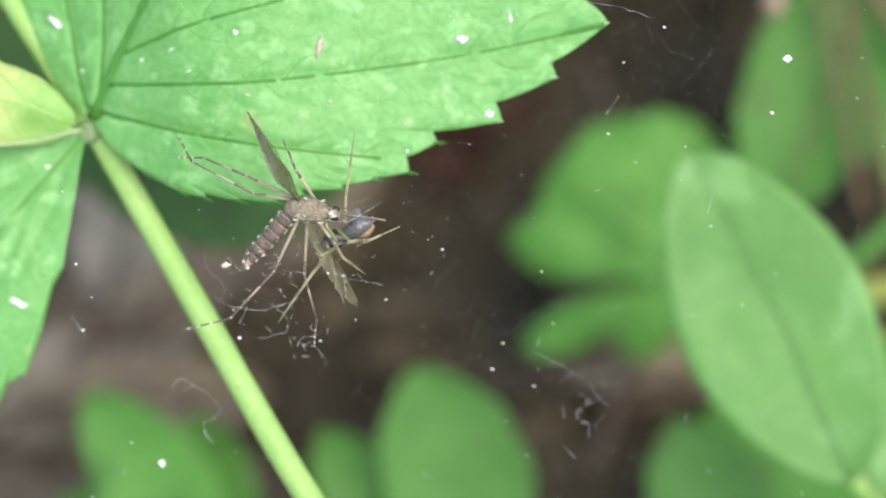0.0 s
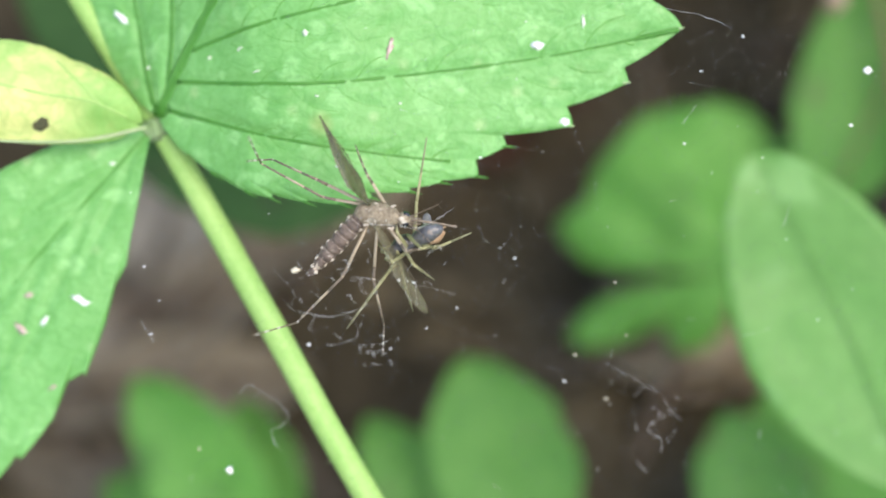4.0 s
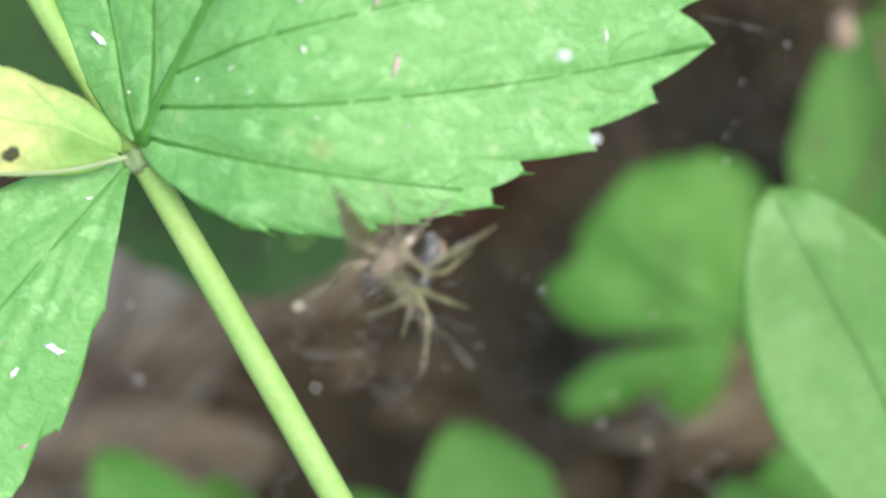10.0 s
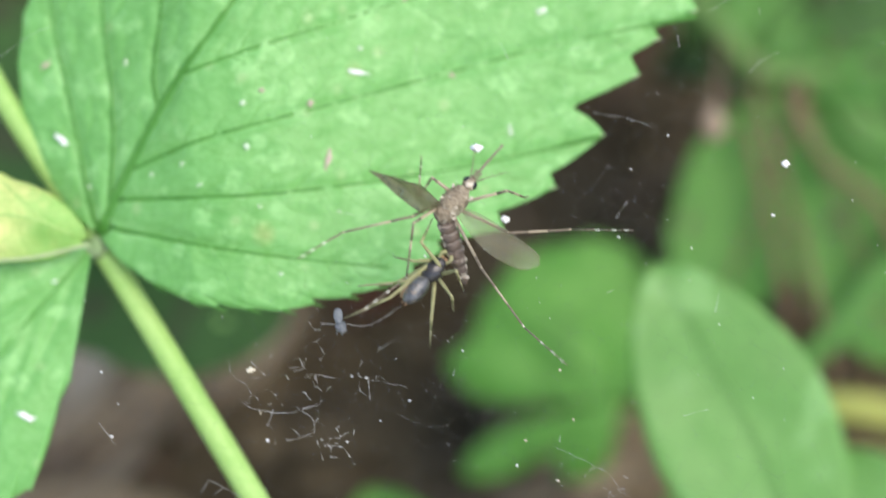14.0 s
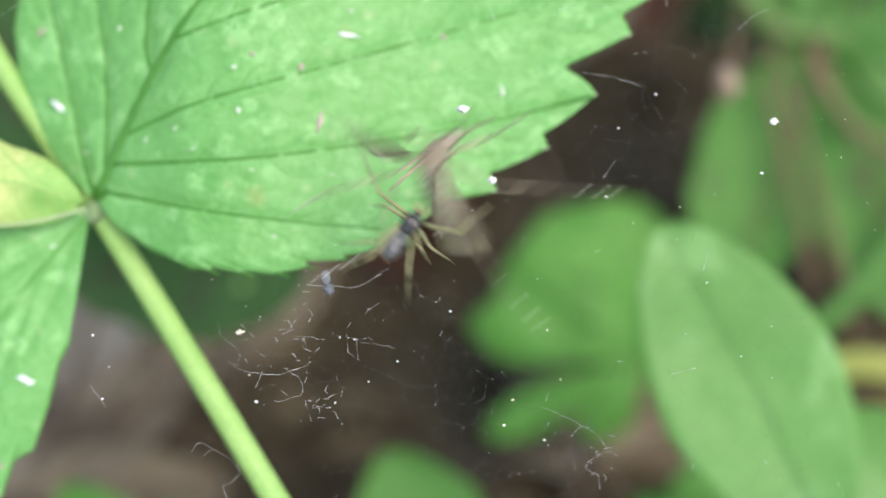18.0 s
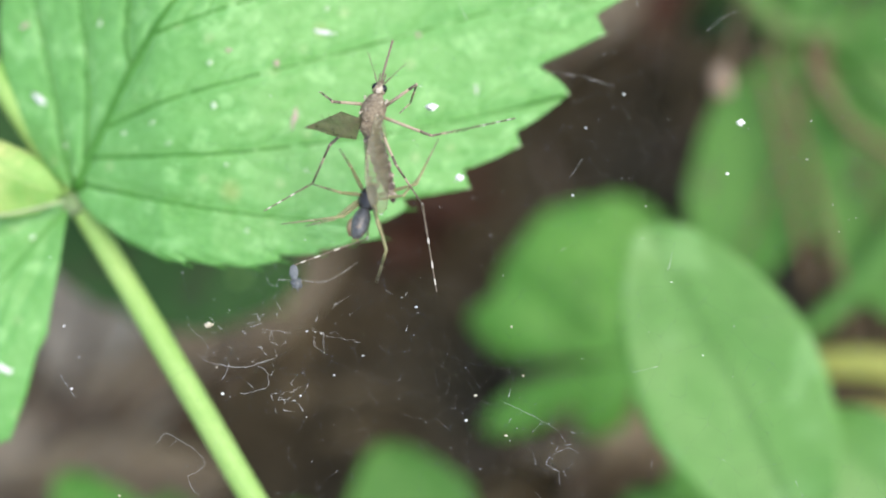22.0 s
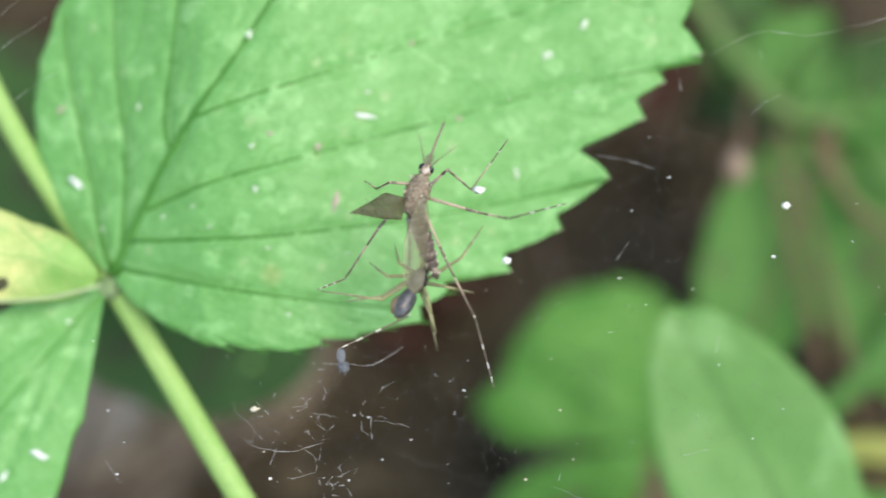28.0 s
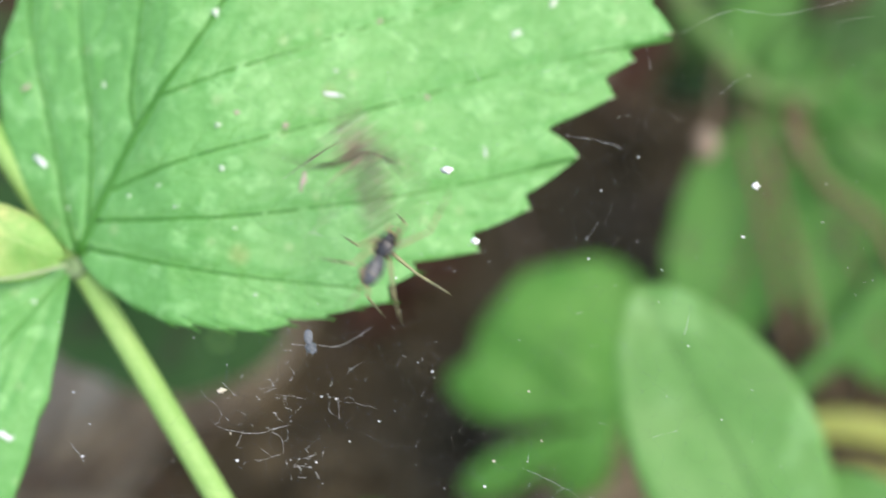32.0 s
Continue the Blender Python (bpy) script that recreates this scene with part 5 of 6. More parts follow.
def build_spider():
    ob = thing('spider', (0, 0, 0), 'small dark spider with yellowish-green legs on its prey', 'spider')
    parts = {}
    shell = part('cephalothorax', merged([ball((0, 0, 0), (0.58, 0.45, 0.33), 12, 16, 0.06, 1), ball((0.42, 0, 0.05), (0.28, 0.28, 0.25), 8, 12, 0.06, 2)]), SPIDER_DARK, ob, 'glossy dark front body', True)
    for k in range(3):
        for s in (1, -1):
            part('eye', ball((0.62 - 0.06 * k, 0.09 * s + 0.05 * s * k, 0.2), (0.045, 0.045, 0.045), 6, 8), EYE, shell, '', True)
    for s in (1, -1):
        part('palp', tube(curve([(0.5, 0.16 * s, -0.05), (0.82, 0.26 * s, 0.08), (1.0, 0.16 * s, -0.05)], 5), [0.06] * 6 + [0.09] * 5, 7), SPIDER_LEG, shell, 'short pale palp', True)
        part('fang', tube(curve([(0.62, 0.09 * s, -0.1), (0.75, 0.1 * s, -0.24), (0.7, 0.06 * s, -0.38)], 4), [0.09] * 5 + [0.04] * 4, 7), SPIDER_TAN, shell, '', True)
    bag = part('abdomen', merged([ball((0.68, 0, 0.06), (0.76, 0.42, 0.42), 16, 20, 0.05, 3), tube([(0.0, 0, 0), (0.2, 0, 0)], 0.12, 8)]), SPIDER_GREY, ob, 'oval slate-grey shining abdomen', True)
    part('belly_patch', ball((0.85, -0.2, -0.12), (0.5, 0.36, 0.34), 10, 14, 0.2, 4), SPIDER_TAN, bag, 'brownish belly patch', True)
    for s in (1, -1):
        part('spinneret', tube([(1.34, 0.07 * s, 0), (1.53, 0.09 * s, -0.02)], [0.06, 0.03], 6), SPIDER_TAN, bag, '', True)
    parts['abdomen'] = bag
    for k in range(8):
        ln, fn = SHANK[k % 4], FOOT[k % 4]
        inner = merged([tube([(ln * u, 0, 0) for u in (0, 0.25, 0.7, 0.9, 1)], [0.075, 0.095, 0.075, 0.06, 0.07], 8)])
        rnd = random.Random(k)
        spines = [tube([(ln * u, 0, 0), (ln * u + 0.1, 0.2 * math.cos(u * 40), 0.2 * math.sin(u * 40))], [0.008, 0.003], 3) for u in (0.3, 0.45, 0.6, 0.75, 0.88)]
        a = part('inner_leg', [inner, merged(spines)], [SPIDER_LEG, SPIDER_LEG_DARK], ob, 'yellowish-green leg', True)
        shapes = [tube([(fn * u, 0, 0) for u in (0, 0.2, 0.45)], [0.065, 0.06, 0.05], 7), tube([(fn * u, 0, 0) for u in (0.45, 0.75, 1)], [0.05, 0.036, 0.022], 7),
                  merged([tube([(fn * u, 0, 0), (fn * u + 0.1, 0.17 * math.cos(u * 50), 0.17 * math.sin(u * 50))], [0.007, 0.003], 3) for u in (0.1, 0.2, 0.3, 0.4, 0.5, 0.6, 0.7)])]
        b = part('outer_leg', shapes, [SPIDER_LEG, SPIDER_LEG_DARK, SPIDER_LEG_DARK], ob, 'slender leg end', True)
        parts['leg', k] = (a, b)
    return ob, parts


# ---------------------------------------------------------------- movement
# Poses in millimetres of the working space. Mosquito: thorax, then from the thorax: head, abdomen tip,
# wing tip and roll (twice), and knee, ankle and toe of six legs. Spider: front body, abdomen, knee and toe of eight legs.
MOSQUITO = {
    'a': ((-6.68, -0.69, 4.2), (1.11, -0.14), (-3.21, -2.94), (-2.68, 4.45), 66, (2.54, -4.61), 74,
          [[(-0.38, 1.77), (-0.99, 2.5), (-0.82, 3.04)], [(-4.34, 1.0), (-5.2, 2.1), (-5.2, 3.33)], [(-3.84, 1.99), (-4.96, 2.22), (-5.38, 2.27)], [(1.36, -1.41), (2.6, -1.33), (2.94, -1.25)], [(-0.19, -3.65), (0.14, -5.0), (0.44, -5.79)], [(-1.97, -3.74), (-3.59, -4.87), (-4.88, -4.99)]]),
    'b': ((-7.88, 0.69, 1.9), (1.23, 0.07), (-1.22, -3.14), (-1.13, 3.68), 76, (0.42, -4.21), 76,
          [[(1.67, 1.39), (3.35, 1.13), (3.91, 0.8)], [(-2.47, 0.08), (-5.12, 0.38), (-4.0, 0.96)], [(-1.57, 0.89), (-2.02, 0.62), (-2.47, 0.1)], [(2.47, -2.18), (1.8, -1.22), (1.75, -0.21)], [(1.81, -4.24), (2.15, -5.13), (2.27, -5.69)], [(-0.21, -4.37), (-1.33, -6.06), (-2.61, -7.42)]]),
    'c': ((-9.10, 1.45, 1.9), (0.45, 1.09), (0.6, -3.29), (-0.6, -3.2), 60, (0.83, -3.62), 40,
          [[(1.02, 0.46), (1.82, -0.44), (2.28, -1.34)], [(-1.37, 0.44), (-2.28, 0.89), (-2.74, 1.11)], [(-0.67, -1.37), (-1.35, -2.28), (-1.79, -3.43)], [(1.38, -1.35), (2.07, -2.7), (2.31, -3.61)], [(1.83, -1.8), (2.3, -3.15), (3.22, -4.28)], [(1.18, -4.98), (1.42, -6.35), (0.53, -8.41)]]),
    'd': ((-9.57, 1.42, 1.9), (1.01, 0.66), (0.25, -2.2), (-2.66, 2.08), 60, (1.3, -4.94), 10,
          [[(0.53, 3.2), (0.12, 3.87), (-0.05, 4.13)], [(-1.04, 2.51), (-1.48, 1.38), (-2.36, -0.43)], [(-1.69, 0.02), (-1.91, -0.54), (-2.36, -0.43)], [(3.26, 0.09), (4.83, 1.0), (5.6, 1.85)], [(3.3, -2.73), (3.95, -0.92), (6.99, -1.22)], [(-0.31, -2.77), (0.33, -5.58), (-0.71, -7.0)]]),
    'e': ((-6.75, -1.31, 2.1), (0.67, 0.69), (-1.12, -1.37), (-2.07, 2.91), 40, (1.37, -1.34), 40,
          [[(0.67, 0.91), (-0.03, 2.48), (-0.54, 3.27)], [(-1.14, 0.66), (-2.05, 1.56), (-2.51, 2.0)], [(-1.58, -0.25), (-2.25, -0.93), (-2.93, -1.4)], [(1.58, -0.21), (2.48, 0.48), (3.38, 0.95)], [(1.26, -1.79), (1.39, -3.15), (1.41, -4.5)], [(0.93, -2.02), (2.3, -3.13), (3.44, -4.02)]]),
    'f': ((-6.07, -0.80, 2.4), (0.9, 0.34), (-1.8, -0.8), (-2.26, 1.67), 40, (0.91, -1.68), 40,
          [[(0.89, 1.02), (2.24, 1.25), (3.59, 1.49)], [(-1.36, 1.0), (-1.25, 1.9), (-1.19, 2.47)], [(-1.57, -0.58), (-2.92, -1.04), (-4.73, -1.5)], [(1.35, -0.1), (2.25, -0.09), (2.92, 0.14)], [(0.68, -1.01), (0.35, -1.69), (0.25, -3.04)], [(-0.44, -1.24), (-0.66, -2.14), (-0.65, -3.05)]]),
    'g': ((-1.30, 5.26, 4.0), (0.68, 0.39), (-0.9, -1.26), (-2.98, 0.66), 20, (0.93, -1.48), 20,
          [[(0.22, 0.8), (-0.13, 1.03), (-0.47, 1.25)], [(-1.37, 0.1), (-2.75, 0.32), (-3.67, 0.65)], [(-1.36, -0.81), (-1.7, -1.5), (-1.81, -2.3)], [(1.48, 0.13), (2.51, 0.59), (3.19, 0.94)], [(2.06, -0.67), (4.59, -1.55), (7.91, -2.28)], [(0.24, -1.48), (0.03, -2.63), (0.15, -3.54)]]),
    'h': ((-1.13, 4.19, 6.4), (0.7, 0.8), (0.64, -3.57), (-3.55, 1.21), 35, (3.58, -2.71), 24,
          [[(-0.93, 1.02), (-1.47, 0.32), (-1.38, 1.94)], [(-1.79, -0.63), (-5.29, -1.39), (-6.58, -2.45)], [(-1.74, -0.93), (-2.03, -3.25), (-3.98, -4.68)], [(2.34, 0.48), (3.29, 0.29), (3.19, 0.19)], [(2.83, -1.49), (5.32, -1.15), (7.74, -1.29)], [(1.84, -3.99), (3.22, -5.6), (4.59, -6.97)]]),
    'i': ((-1.06, 4.17, 6.4), (0.64, 0.74), (0.3, -3.35), (-3.81, 1.17), 62, (2.97, -3.01), 5,
          [[(-0.84, 0.77), (-1.19, 0.98), (-0.54, 0.56)], [(-1.82, -0.5), (-3.84, -0.9), (-5.74, -1.62)], [(-1.95, -0.98), (-2.31, -3.23), (-5.53, -5.15)], [(2.42, 0.52), (2.92, 0.06), (4.73, 0.61)], [(2.49, -1.5), (4.58, -1.18), (7.77, -1.33)], [(2.05, -4.26), (2.93, -5.77), (4.36, -7.05)]]),
    'j': ((-1.45, 4.87, 6.4), (0.57, 0.77), (0.63, -3.61), (-3.56, 0.62), 52, (-0.1, -4.95), 28,
          [[(-0.98, 1.15), (-1.25, 0.2), (-1.26, 1.36)], [(-1.58, -1.0), (-5.32, -2.03), (-6.14, -3.07)], [(-1.75, -1.85), (-2.6, -4.48), (-5.26, -5.55)], [(2.48, 0.91), (2.86, 1.96), (3.78, 2.7)], [(2.99, -1.44), (5.75, -1.75), (8.46, -2.11)], [(1.0, -2.79), (2.61, -5.33), (4.81, -8.07)]]),
    'k': ((-2.75, 6.46, 6.4), (0.41, 1.06), (0.91, -3.82), (-2.72, -1.1), 12, (-0.2, -5.36), 46,
          [[(-1.15, 0.37), (-1.81, 0.28), (-2.21, 0.38)], [(-1.72, -1.63), (-3.24, -3.72), (-4.25, -4.29)], [(-0.35, -2.2, -1), (-0.46, -5.83), (-3.52, -6.87)], [(1.36, 0.92), (2.41, 0.2), (4.03, 2.27)], [(2.8, -0.88), (4.1, -0.97), (6.61, -0.47)], [(1.32, -3.07), (2.55, -5.49), (3.31, -8.54)]]),
    'm': ((-2.51, 6.30, 6.4), (0.23, 0.93), (0.88, -3.99), (-2.69, -0.85), 12, (0.39, -5.19), 46,
          [[(-1.78, 0.49), (-2.53, 1.08), (-2.33, 0.85)], [(-1.89, -1.41), (-2.9, -3.01), (-4.79, -4.35)], [(-0.34, -2.38, -1), (-0.51, -5.88), (-3.47, -6.71)], [(1.94, 1.24), (1.58, 0.62), (1.18, -0.01)], [(2.67, -1.02), (3.83, -0.6), (6.26, -0.27)], [(1.06, -2.34), (2.0, -3.94), (2.68, -7.78)]]),
    'l': ((-4.21, 7.35, 6.4), (-0.3, 0.86), (1.14, -3.93), (-2.57, -0.44), 78, (2.46, -0.72), 78,
          [[(-1.05, 0.69), (-1.56, 0.19), (-2.06, -0.69)], [(-1.31, -0.19), (-2.32, -0.49), (-2.62, -1.19)], [(-0.81, -1.46), (-1.19, -2.71), (-1.58, -3.72)], [(0.96, 0.25), (1.96, -0.21), (2.96, -0.62)], [(1.2, -0.71), (2.21, -0.97), (2.96, -1.73)], [(2.83, -2.23), (2.07, -3.74), (1.68, -4.49)]]),
    'n': ((-3.33, 6.59, 6.4), (0.51, 0.94), (1.02, -3.75), (-1.43, -0.49), 50, (0.42, -5.48), 58,
          [[(-0.85, 0.05), (-1.14, 0.26), (-0.68, -0.17)], [(-1.44, -1.78), (-2.18, -3.31), (-4.08, -4.36)], [(-0.46, -2.29, -1), (0.62, -5.78), (-2.47, -6.84)], [(2.6, 0.81), (1.84, -0.07), (2.18, -0.63)], [(3.32, -1.16), (4.07, -0.5), (6.92, 0.02)], [(1.7, -2.81), (3.27, -4.77), (4.08, -9.06)]]),
}
SPIDER = {
    'a': ((-5.56, -1.98, 4.2), (1.03, 0.55),
          [[(-0.74, -1.36), (-2.46, -3.8)], [(-0.37, -0.62), (-1.24, 0.11)], [(-0.25, 0.61), (-0.45, 1.1)], [(0.53, 2.58), (0.87, 4.79)], [(0.13, -1.6), (0.33, -3.03)], [(0.5, -0.73), (1.29, -1.54)], [(2.71, -0.54), (4.72, 1.44)], [(0.86, 0.01), (1.78, 0.02)]]),
    'b': ((-5.40, -2.48, 1.9), (0.89, 0.54),
          [[(-1.79, -1.09), (-3.76, -1.28)], [(-1.35, 0.48), (-3.25, 0.7)], [(-0.34, 0.94), (-0.73, 1.94)], [(0.48, 2.51), (1.16, 4.96)], [(-0.66, -2.43), (-1.89, -3.6)], [(0.28, -1.52), (0.53, -2.69)], [(0.79, -0.85), (1.57, -1.4)], [(1.91, -0.84), (4.12, 1.3)]]),
    'c': ((-5.21, -1.23, 1.9), (1.47, 0.47),
          [[(-1.13, -0.47), (-2.03, -0.93)], [(-0.69, 0.45), (-1.83, 1.11)], [(-0.01, 1.13), (-0.47, 1.58)], [(0.9, 1.14), (2.02, 1.83)], [(0.01, -1.36), (-1.32, -4.22)], [(0.58, -1.35), (0.83, -3.51)], [(1.37, -0.89), (2.51, -1.22)], [(2.28, -1.11), (3.63, -0.64)]]),
    'd': ((-8.10, 0.24, 1.9), (0.85, 0.53),
          [[(-0.22, -0.57), (-0.66, -1.02)], [(-0.45, -0.34), (-0.9, -0.35)], [(-0.23, 0.56), (-0.46, 0.78)], [(0.66, 1.02), (1.56, 1.26)], [(0.69, -1.0), (2.05, -1.89)], [(1.14, -1.22), (1.82, -1.55)], [(1.58, -0.09), (2.92, 0.37)], [(2.03, 0.14), (2.95, -1.65)]]),
    'e': ((-5.50, -2.19, 2.1), (0.44, 1.25),
          [[(-1.02, -0.01), (-2.38, 0.42)], [(-1.01, -0.92), (-2.13, -1.39)], [(-0.33, -0.91), (-0.76, -2.27)], [(-0.58, 1.12), (-1.27, 2.69)], [(1.02, -0.66), (1.93, -1.1)], [(0.36, -1.35), (0.2, -3.62)], [(1.01, 0.47), (2.13, 1.38)], [(1.23, 1.15), (3.02, 2.3)]]),
    'f': ((-7.61, -6.00, 2.4), (-0.22, -0.79),
          [[(-1.13, 0.33), (-2.49, 0.31)], [(-1.35, -0.13), (-3.39, -0.03)], [(-0.9, -0.8), (-2.02, -1.49)], [(-0.67, -1.48), (-1.34, -2.39)], [(1.12, 0.8), (2.81, 1.49)], [(0.9, -0.1), (2.03, 0.13)], [(0.68, -0.78), (1.81, -0.77)], [(0.46, -1.46), (1.14, -2.36)]]),
    'g': ((-8.21, -2.48, 4.0), (0.58, -0.8),
          [[(-0.8, -0.7), (-1.24, -2.08)], [(-1.03, -0.01), (-1.72, -0.25)], [(-0.58, 0.91), (-1.74, 1.93)], [(0.11, 0.92), (-0.36, 2.06)], [(1.03, 0.47), (2.41, -0.43)], [(1.72, -0.21), (4.26, -1.1)], [(0.82, -1.6), (1.76, -3.89)], [(0.13, -1.84), (0.6, -2.98)]]),
    'h': ((-1.98, 1.25, 6.4), (-0.92, -1.0),
          [[(-0.92, 0.4), (-1.72, 0.64)], [(-1.17, -0.45), (-2.42, -0.66)], [(-2.17, -0.78), (-3.62, -0.66)], [(-1.92, -1.16), (-3.91, -2.06)], [(-0.55, 1.22), (0.02, 2.35)], [(0.95, -0.02), (1.33, -0.89)], [(0.78, -1.15), (0.88, -1.77)], [(-0.12, -1.9), (-0.16, -3.4)]]),
    'i': ((-1.40, 0.87, 6.4), (-1.02, -0.79),
          [[(-0.99, 1.4), (-1.48, 2.16)], [(-1.25, 0.65), (-1.69, 1.41)], [(-2.01, -0.1), (-2.53, -0.84)], [(-2.28, -0.85), (-3.53, -0.95)], [(1.5, -0.85), (3.71, -0.56)], [(0.85, -1.77), (2.23, -2.29)], [(0.03, -1.13), (0.27, -1.89)], [(-0.48, -1.63), (-0.93, -3.18)]]),
    'j': ((-3.25, 2.15, 6.4), (-0.73, -1.42),
          [[(-1.48, 1.31), (-2.68, 4.36)], [(-0.74, 0.92), (-1.75, 0.44)], [(-1.41, -1.46), (-3.58, -0.73)], [(-1.29, -1.83), (-2.94, -2.81)], [(2.64, -0.03), (3.56, 2.02)], [(0.87, -0.37), (1.49, -1.14)], [(0.74, -0.87), (1.23, -1.51)], [(0.26, -2.12), (0.41, -3.68)]]),
    'k': ((-2.78, 2.62, 5.2), (-0.74, -1.3),
          [[(-0.75, 0.75), (-1.04, 1.71)], [(-1.31, 0.2), (-2.16, 0.89)], [(-1.77, -0.76), (-3.29, -0.87)], [(-1.57, -0.84), (-4.76, -0.35)], [(1.99, 1.02), (2.99, 2.53)], [(1.32, -0.29), (2.53, -0.51)], [(0.5, -0.79), (0.84, -2.31)], [(0.6, -1.55), (0.88, -3.11)]]),
    'm': ((-2.88, 2.55, 5.4), (-0.42, -1.27),
          [[(-0.5, 1.47), (-1.15, 2.49)], [(-1.19, 0.33), (-2.53, 0.72)], [(-1.58, -0.95), (-2.85, -1.17)], [(-0.97, -0.81), (-4.12, -1.17)], [(2.23, 0.64), (3.15, 2.71)], [(1.59, 0.14), (2.18, 1.2)], [(0.44, -1.07), (0.79, -2.29)], [(0.79, -2.34), (0.23, -3.72)]]),
    'l': ((-2.69, 3.17, 6.4), (-0.91, -1.9),
          [[(-1.11, 0.01), (-1.86, 0.51)], [(-1.36, -0.75), (-2.86, -0.48)], [(-1.12, -2.5), (-2.13, -3.25)], [(-0.87, -2.63), (-0.12, -3.01)], [(0.91, 1.0), (0.54, 1.51)], [(2.67, 0.99), (2.93, 2.5)], [(1.52, -1.27), (3.65, -2.54)], [(0.39, -2.01), (0.68, -3.39)]]),
    'n': ((-3.12, 2.64, 5.4), (-0.21, -0.96),
          [[(-1.67, 0.52), (-2.6, 0.76)], [(-0.93, -0.04), (-2.6, 0.78)], [(-2.07, -0.88), (-3.32, -0.97)], [(-1.26, -0.64), (-4.23, -1.01)], [(1.97, 0.68), (3.82, 3.73)], [(2.47, 0.27), (4.04, 0.55)], [(0.7, -0.77), (1.12, -2.83)], [(1.24, -1.65), (0.53, -3.83)]]),
}

HEAD_TURN = {'j': (-46, 48)}


def aim(start, end, roll=0.0):
    """The pose at start whose +x points to end."""
    way = (Vector(end) - Vector(start)).normalized()
    side = Vector((0, 0, 1)).cross(way)
    side = side.normalized() if side.length > 1e-3 else Vector((0, 1, 0))
    m = Matrix((way, side, way.cross(side))).transposed().to_4x4()
    return Matrix.Translation(start) @ m @ Matrix.Rotation(radians(roll), 4, 'X')


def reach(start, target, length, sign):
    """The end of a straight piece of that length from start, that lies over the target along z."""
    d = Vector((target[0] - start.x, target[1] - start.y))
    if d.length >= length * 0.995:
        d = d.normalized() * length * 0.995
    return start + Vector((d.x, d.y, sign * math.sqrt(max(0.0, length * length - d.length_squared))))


def scaled(m):
    m = m.copy()
    m.translation = m.translation * 0.001
    return m


def blend(a, b, u):
    """The pose at the share u of the way from pose a to pose b."""
    if isinstance(a, (tuple, list)):
        return [blend(p, q, u) for p, q in zip(a, b)]
    return a + (b - a) * u


def turned_head(key):
    """The mosquito's pose of that name, with its head's turn and nod in degrees beside the body's direction."""
    thorax, head, *rest = MOSQUITO[key]
    return (thorax, (*head, *HEAD_TURN.get(key, (0, 0))), *rest)


def mosquito_pose(values, shift=(0.0, 0.0)):
    thorax, head, tail, wl, rl, wr, rr, legs = values
    turn = math.atan2(head[1], head[0])
    root = Matrix.Translation((thorax[0] + shift[0], thorax[1] + shift[1], thorax[2])) @ Matrix.Rotation(turn, 4, 'Z')
    flat = Matrix.Rotation(turn, 4, 'Z')
    out = {'root': root}

    def keep(name, m):
        out[name] = flat.inverted() @ m

    out['head'] = Matrix.Translation((0.85, 0, 0)) @ Matrix.Rotation(radians(head[2]), 4, 'Z') @ Matrix.Rotation(radians(head[3]), 4, 'Y') @ Matrix.Translation((-0.85, 0, 0))
    hip = flat @ Vector((-0.6, 0, 0))
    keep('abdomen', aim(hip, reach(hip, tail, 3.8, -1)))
    for name, y, tip, roll in (('wing_l', 0.38, wl, rl), ('wing_r', -0.38, wr, -rr)):
        s = flat @ Vector((-0.4 if y > 0 else 0.0, y, 0.35))
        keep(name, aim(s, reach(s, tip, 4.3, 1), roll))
    for k, (side, pair) in enumerate(((0, 0), (0, 1), (0, 2), (1, 0), (1, 1), (1, 2))):
        p = flat @ Vector(((0.35, 0.0, -0.35)[pair], 0.32 * (1 - 2 * side), -0.3))
        for seg, (goal, ln, sign) in enumerate(zip(legs[k], (FEMUR[pair], TIBIA[pair], TARSUS[pair]), (1, -1, 1))):
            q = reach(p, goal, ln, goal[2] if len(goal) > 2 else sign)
            keep(('leg', side, pair, seg), aim(p, q))
            p = q
    return out


def spider_pose(values):
    front, rear, legs = values
    turn = math.atan2(-rear[1], -rear[0])
    root = Matrix.Translation((front[0], front[1], front[2] - 0.5)) @ Matrix.Rotation(turn, 4, 'Z')
    flat = Matrix.Rotation(turn, 4, 'Z')
    out = {'root': root}
    hip = flat @ Vector((-0.45, 0, 0.02))
    out['abdomen'] = flat.inverted() @ aim(hip, hip + Vector((rear[0], rear[1], 0)).normalized() * 1.0 + Vector((0, 0, 0.15)))
    for k in range(8):
        side = 1 if k < 4 else -1
        p = flat @ Vector((0.32 - 0.2 * (k % 4), 0.34 * side, -0.05))
        for seg, (goal, ln, sign) in enumerate(zip(legs[k], (SHANK[k % 4], FOOT[k % 4]), (1, -1))):
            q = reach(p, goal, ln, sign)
            out['leg', k, seg] = flat.inverted() @ aim(p, q)
            p = q
    return out


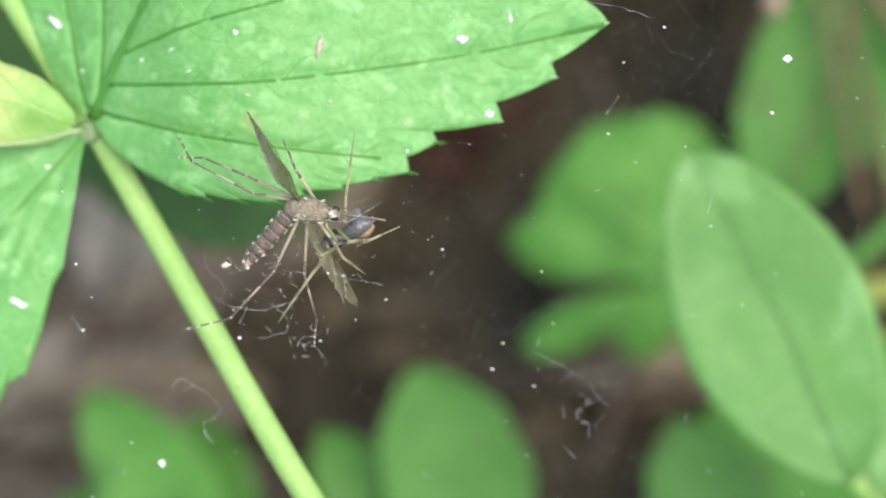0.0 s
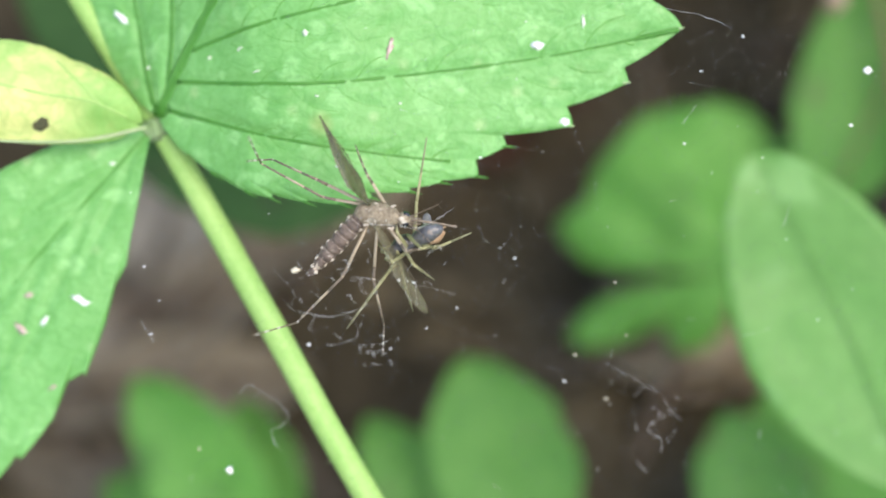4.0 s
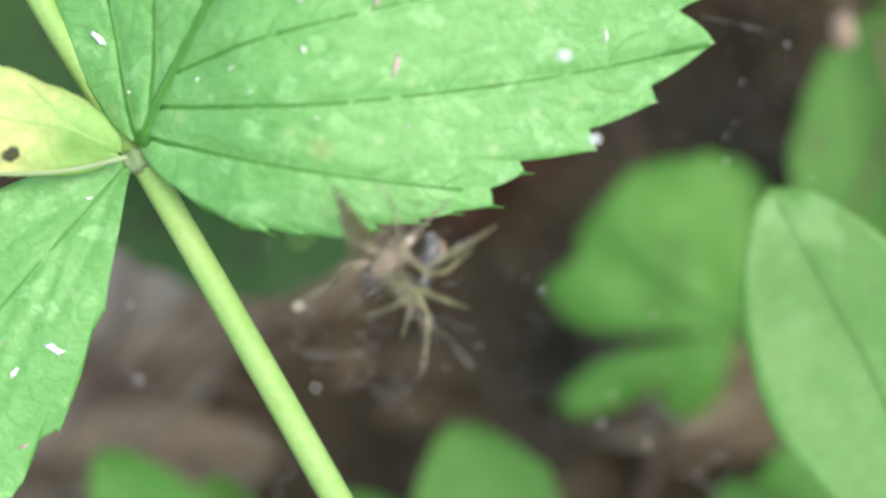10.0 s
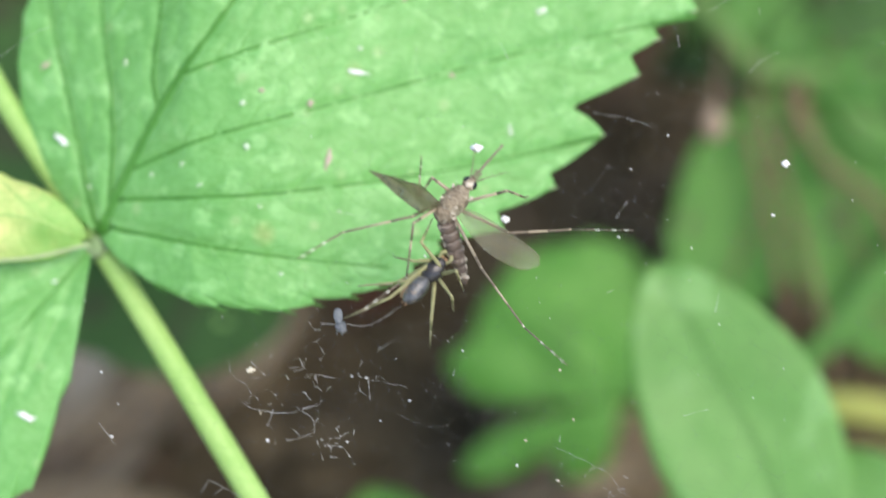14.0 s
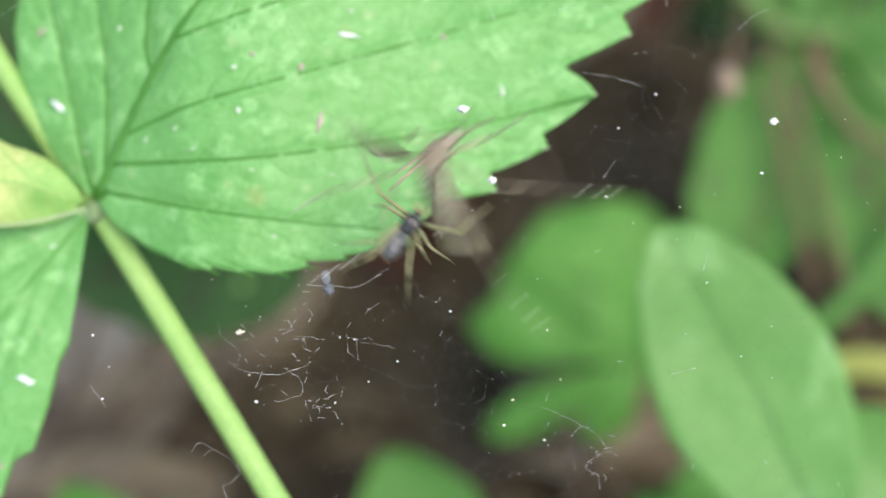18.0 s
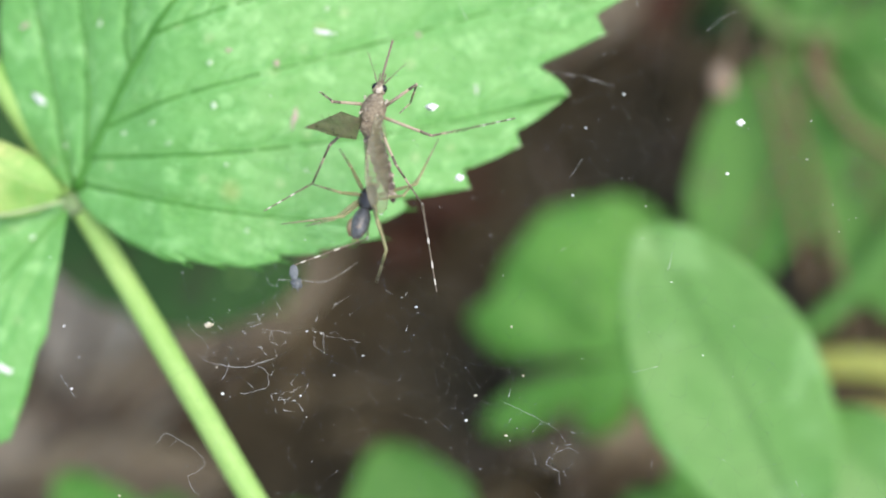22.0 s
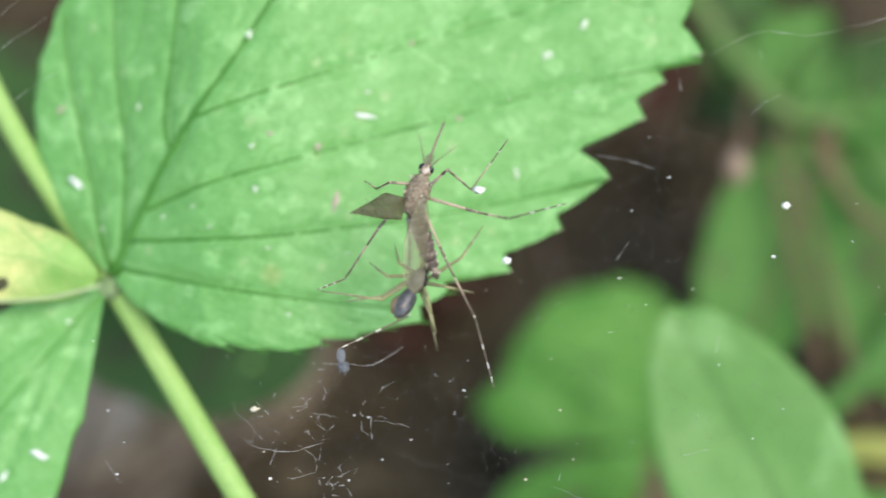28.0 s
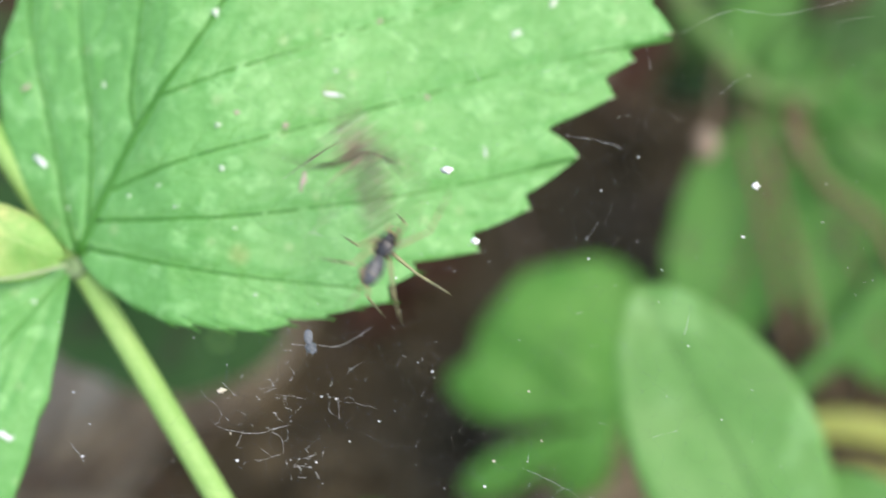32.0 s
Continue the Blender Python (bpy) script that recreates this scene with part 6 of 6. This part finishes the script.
def motions(mosquito, m_parts, spider, s_parts, prey):
    """Key both animals from pose to pose, and the dried prey that the spider drags along until it sticks in the web."""
    times = ((0.0, 'a'), (4.4, 'a'), (5.3, 'b'), (7.5, 'b'), (8.0, 'c'), (8.5, 'd'), (9.1, 'd'), (10.0, 'e'), (10.5, 'f'), (11.0, 'g'), (11.5, 'h'), (14.0, 'h'),
             (15.5, 'i'), (17.5, 'i'), (18.4, 'j'), (20.1, 'j'), (20.8, 'n'), (21.2, 'n'), (22.2, 'm'), (24.6, 'm'), (26.6, 'k'), (31.2, 'k'), (31.8, 'l'), (32.0, 'l'))
    m_rows, s_rows = {}, {}
    plan = [(t, turned_head(key), SPIDER[key], 0.0) for t, key in times]
    # shaking and wing beats while the mosquito struggles: start, end, strength
    for start, end, force in ((7.7, 8.6, 1.2), (9.5, 11.3, 1.5), (17.6334, 18.3, 1.6), (31.35, 31.94, 1.4)):
        t, sign = start, 1
        while t <= end + 0.001:
            if all(abs(t - p[0]) > 0.04 for p in plan):
                before = max((p for p in plan if p[0] < t), key=lambda p: p[0])
                after = min((p for p in plan if p[0] > t), key=lambda p: p[0], default=before)
                u = (t - before[0]) / max(0.01, after[0] - before[0])
                plan.append((t, blend(before[1], after[1], u), blend(before[2], after[2], u), sign * force))
                sign = -sign
            t += 2.0 / 30
    # the clip ends in the middle of a jerk
    plan = [p for p in plan if p[0] < 31.95] + [(31.967, *plan[-1][1:3], -1.6), (32.0, turned_head('l'), SPIDER['l'], 0.7)]
    for t, m_values, s_values, beat in sorted(plan, key=lambda p: p[0]):
        thorax, head, tail, wl, rl, wr, rr, legs = m_values
        across_l, across_r = Vector((-wl[1], wl[0])).normalized() * beat * 1.3, Vector((-wr[1], wr[0])).normalized() * beat * 1.3
        m_values = ((thorax[0] + 0.42 * beat, thorax[1] + 0.3 * beat, thorax[2]), head, tail, (wl[0] + across_l.x, wl[1] + across_l.y), rl + 30 * beat,
                    (wr[0] - across_r.x, wr[1] - across_r.y), rr + 30 * beat, legs)
        for name, m in mosquito_pose(m_values).items():
            m_rows.setdefault(name, []).append((t, VIEW @ scaled(m) if name == 'root' else scaled(m)))
        front, rear, s_legs = s_values
        for name, m in spider_pose(((front[0] - 0.12 * beat, front[1] + 0.1 * beat, front[2]), rear, s_legs)).items():
            s_rows.setdefault(name, []).append((t, VIEW @ scaled(m) if name == 'root' else scaled(m)))
    dragged = []
    for t, key in times:
        if t < 10.4:
            front, rear, _ = SPIDER[key]
            dragged.append((t, Vector((front[0] + 0.95 * rear[0], front[1] + 0.95 * rear[1], front[2] - 1.6))))
    dragged += [(11.2, Vector((-6.05, -1.17, 6.0))), (32.0, Vector((-6.05, -1.17, 6.0)))]
    walk(prey, [(t, VIEW @ Matrix.Translation(p * 0.001)) for t, p in dragged])
    walk(mosquito, m_rows['root'])
    walk(spider, s_rows['root'])
    for name in ('head', 'abdomen', 'wing_l', 'wing_r'):
        walk(m_parts[name], m_rows[name])
    for side in range(2):
        for pair in range(3):
            for seg in range(3):
                walk(m_parts['leg', side, pair][seg], m_rows['leg', side, pair, seg])
    walk(s_parts['abdomen'], s_rows['abdomen'])
    for k in range(8):
        for seg in range(2):
            walk(s_parts['leg', k][seg], s_rows['leg', k, seg])


# ---------------------------------------------------------------- build
build_ground()
build_litter()
build_back_plants()
leaf_height, low_leaf_height = build_main_plant()
husk = build_web()
build_specks(leaf_height, low_leaf_height)
gnat, gnat_parts = build_mosquito()
hunter, hunter_parts = build_spider()
build_crumbs()
motions(gnat, gnat_parts, hunter, hunter_parts, husk)
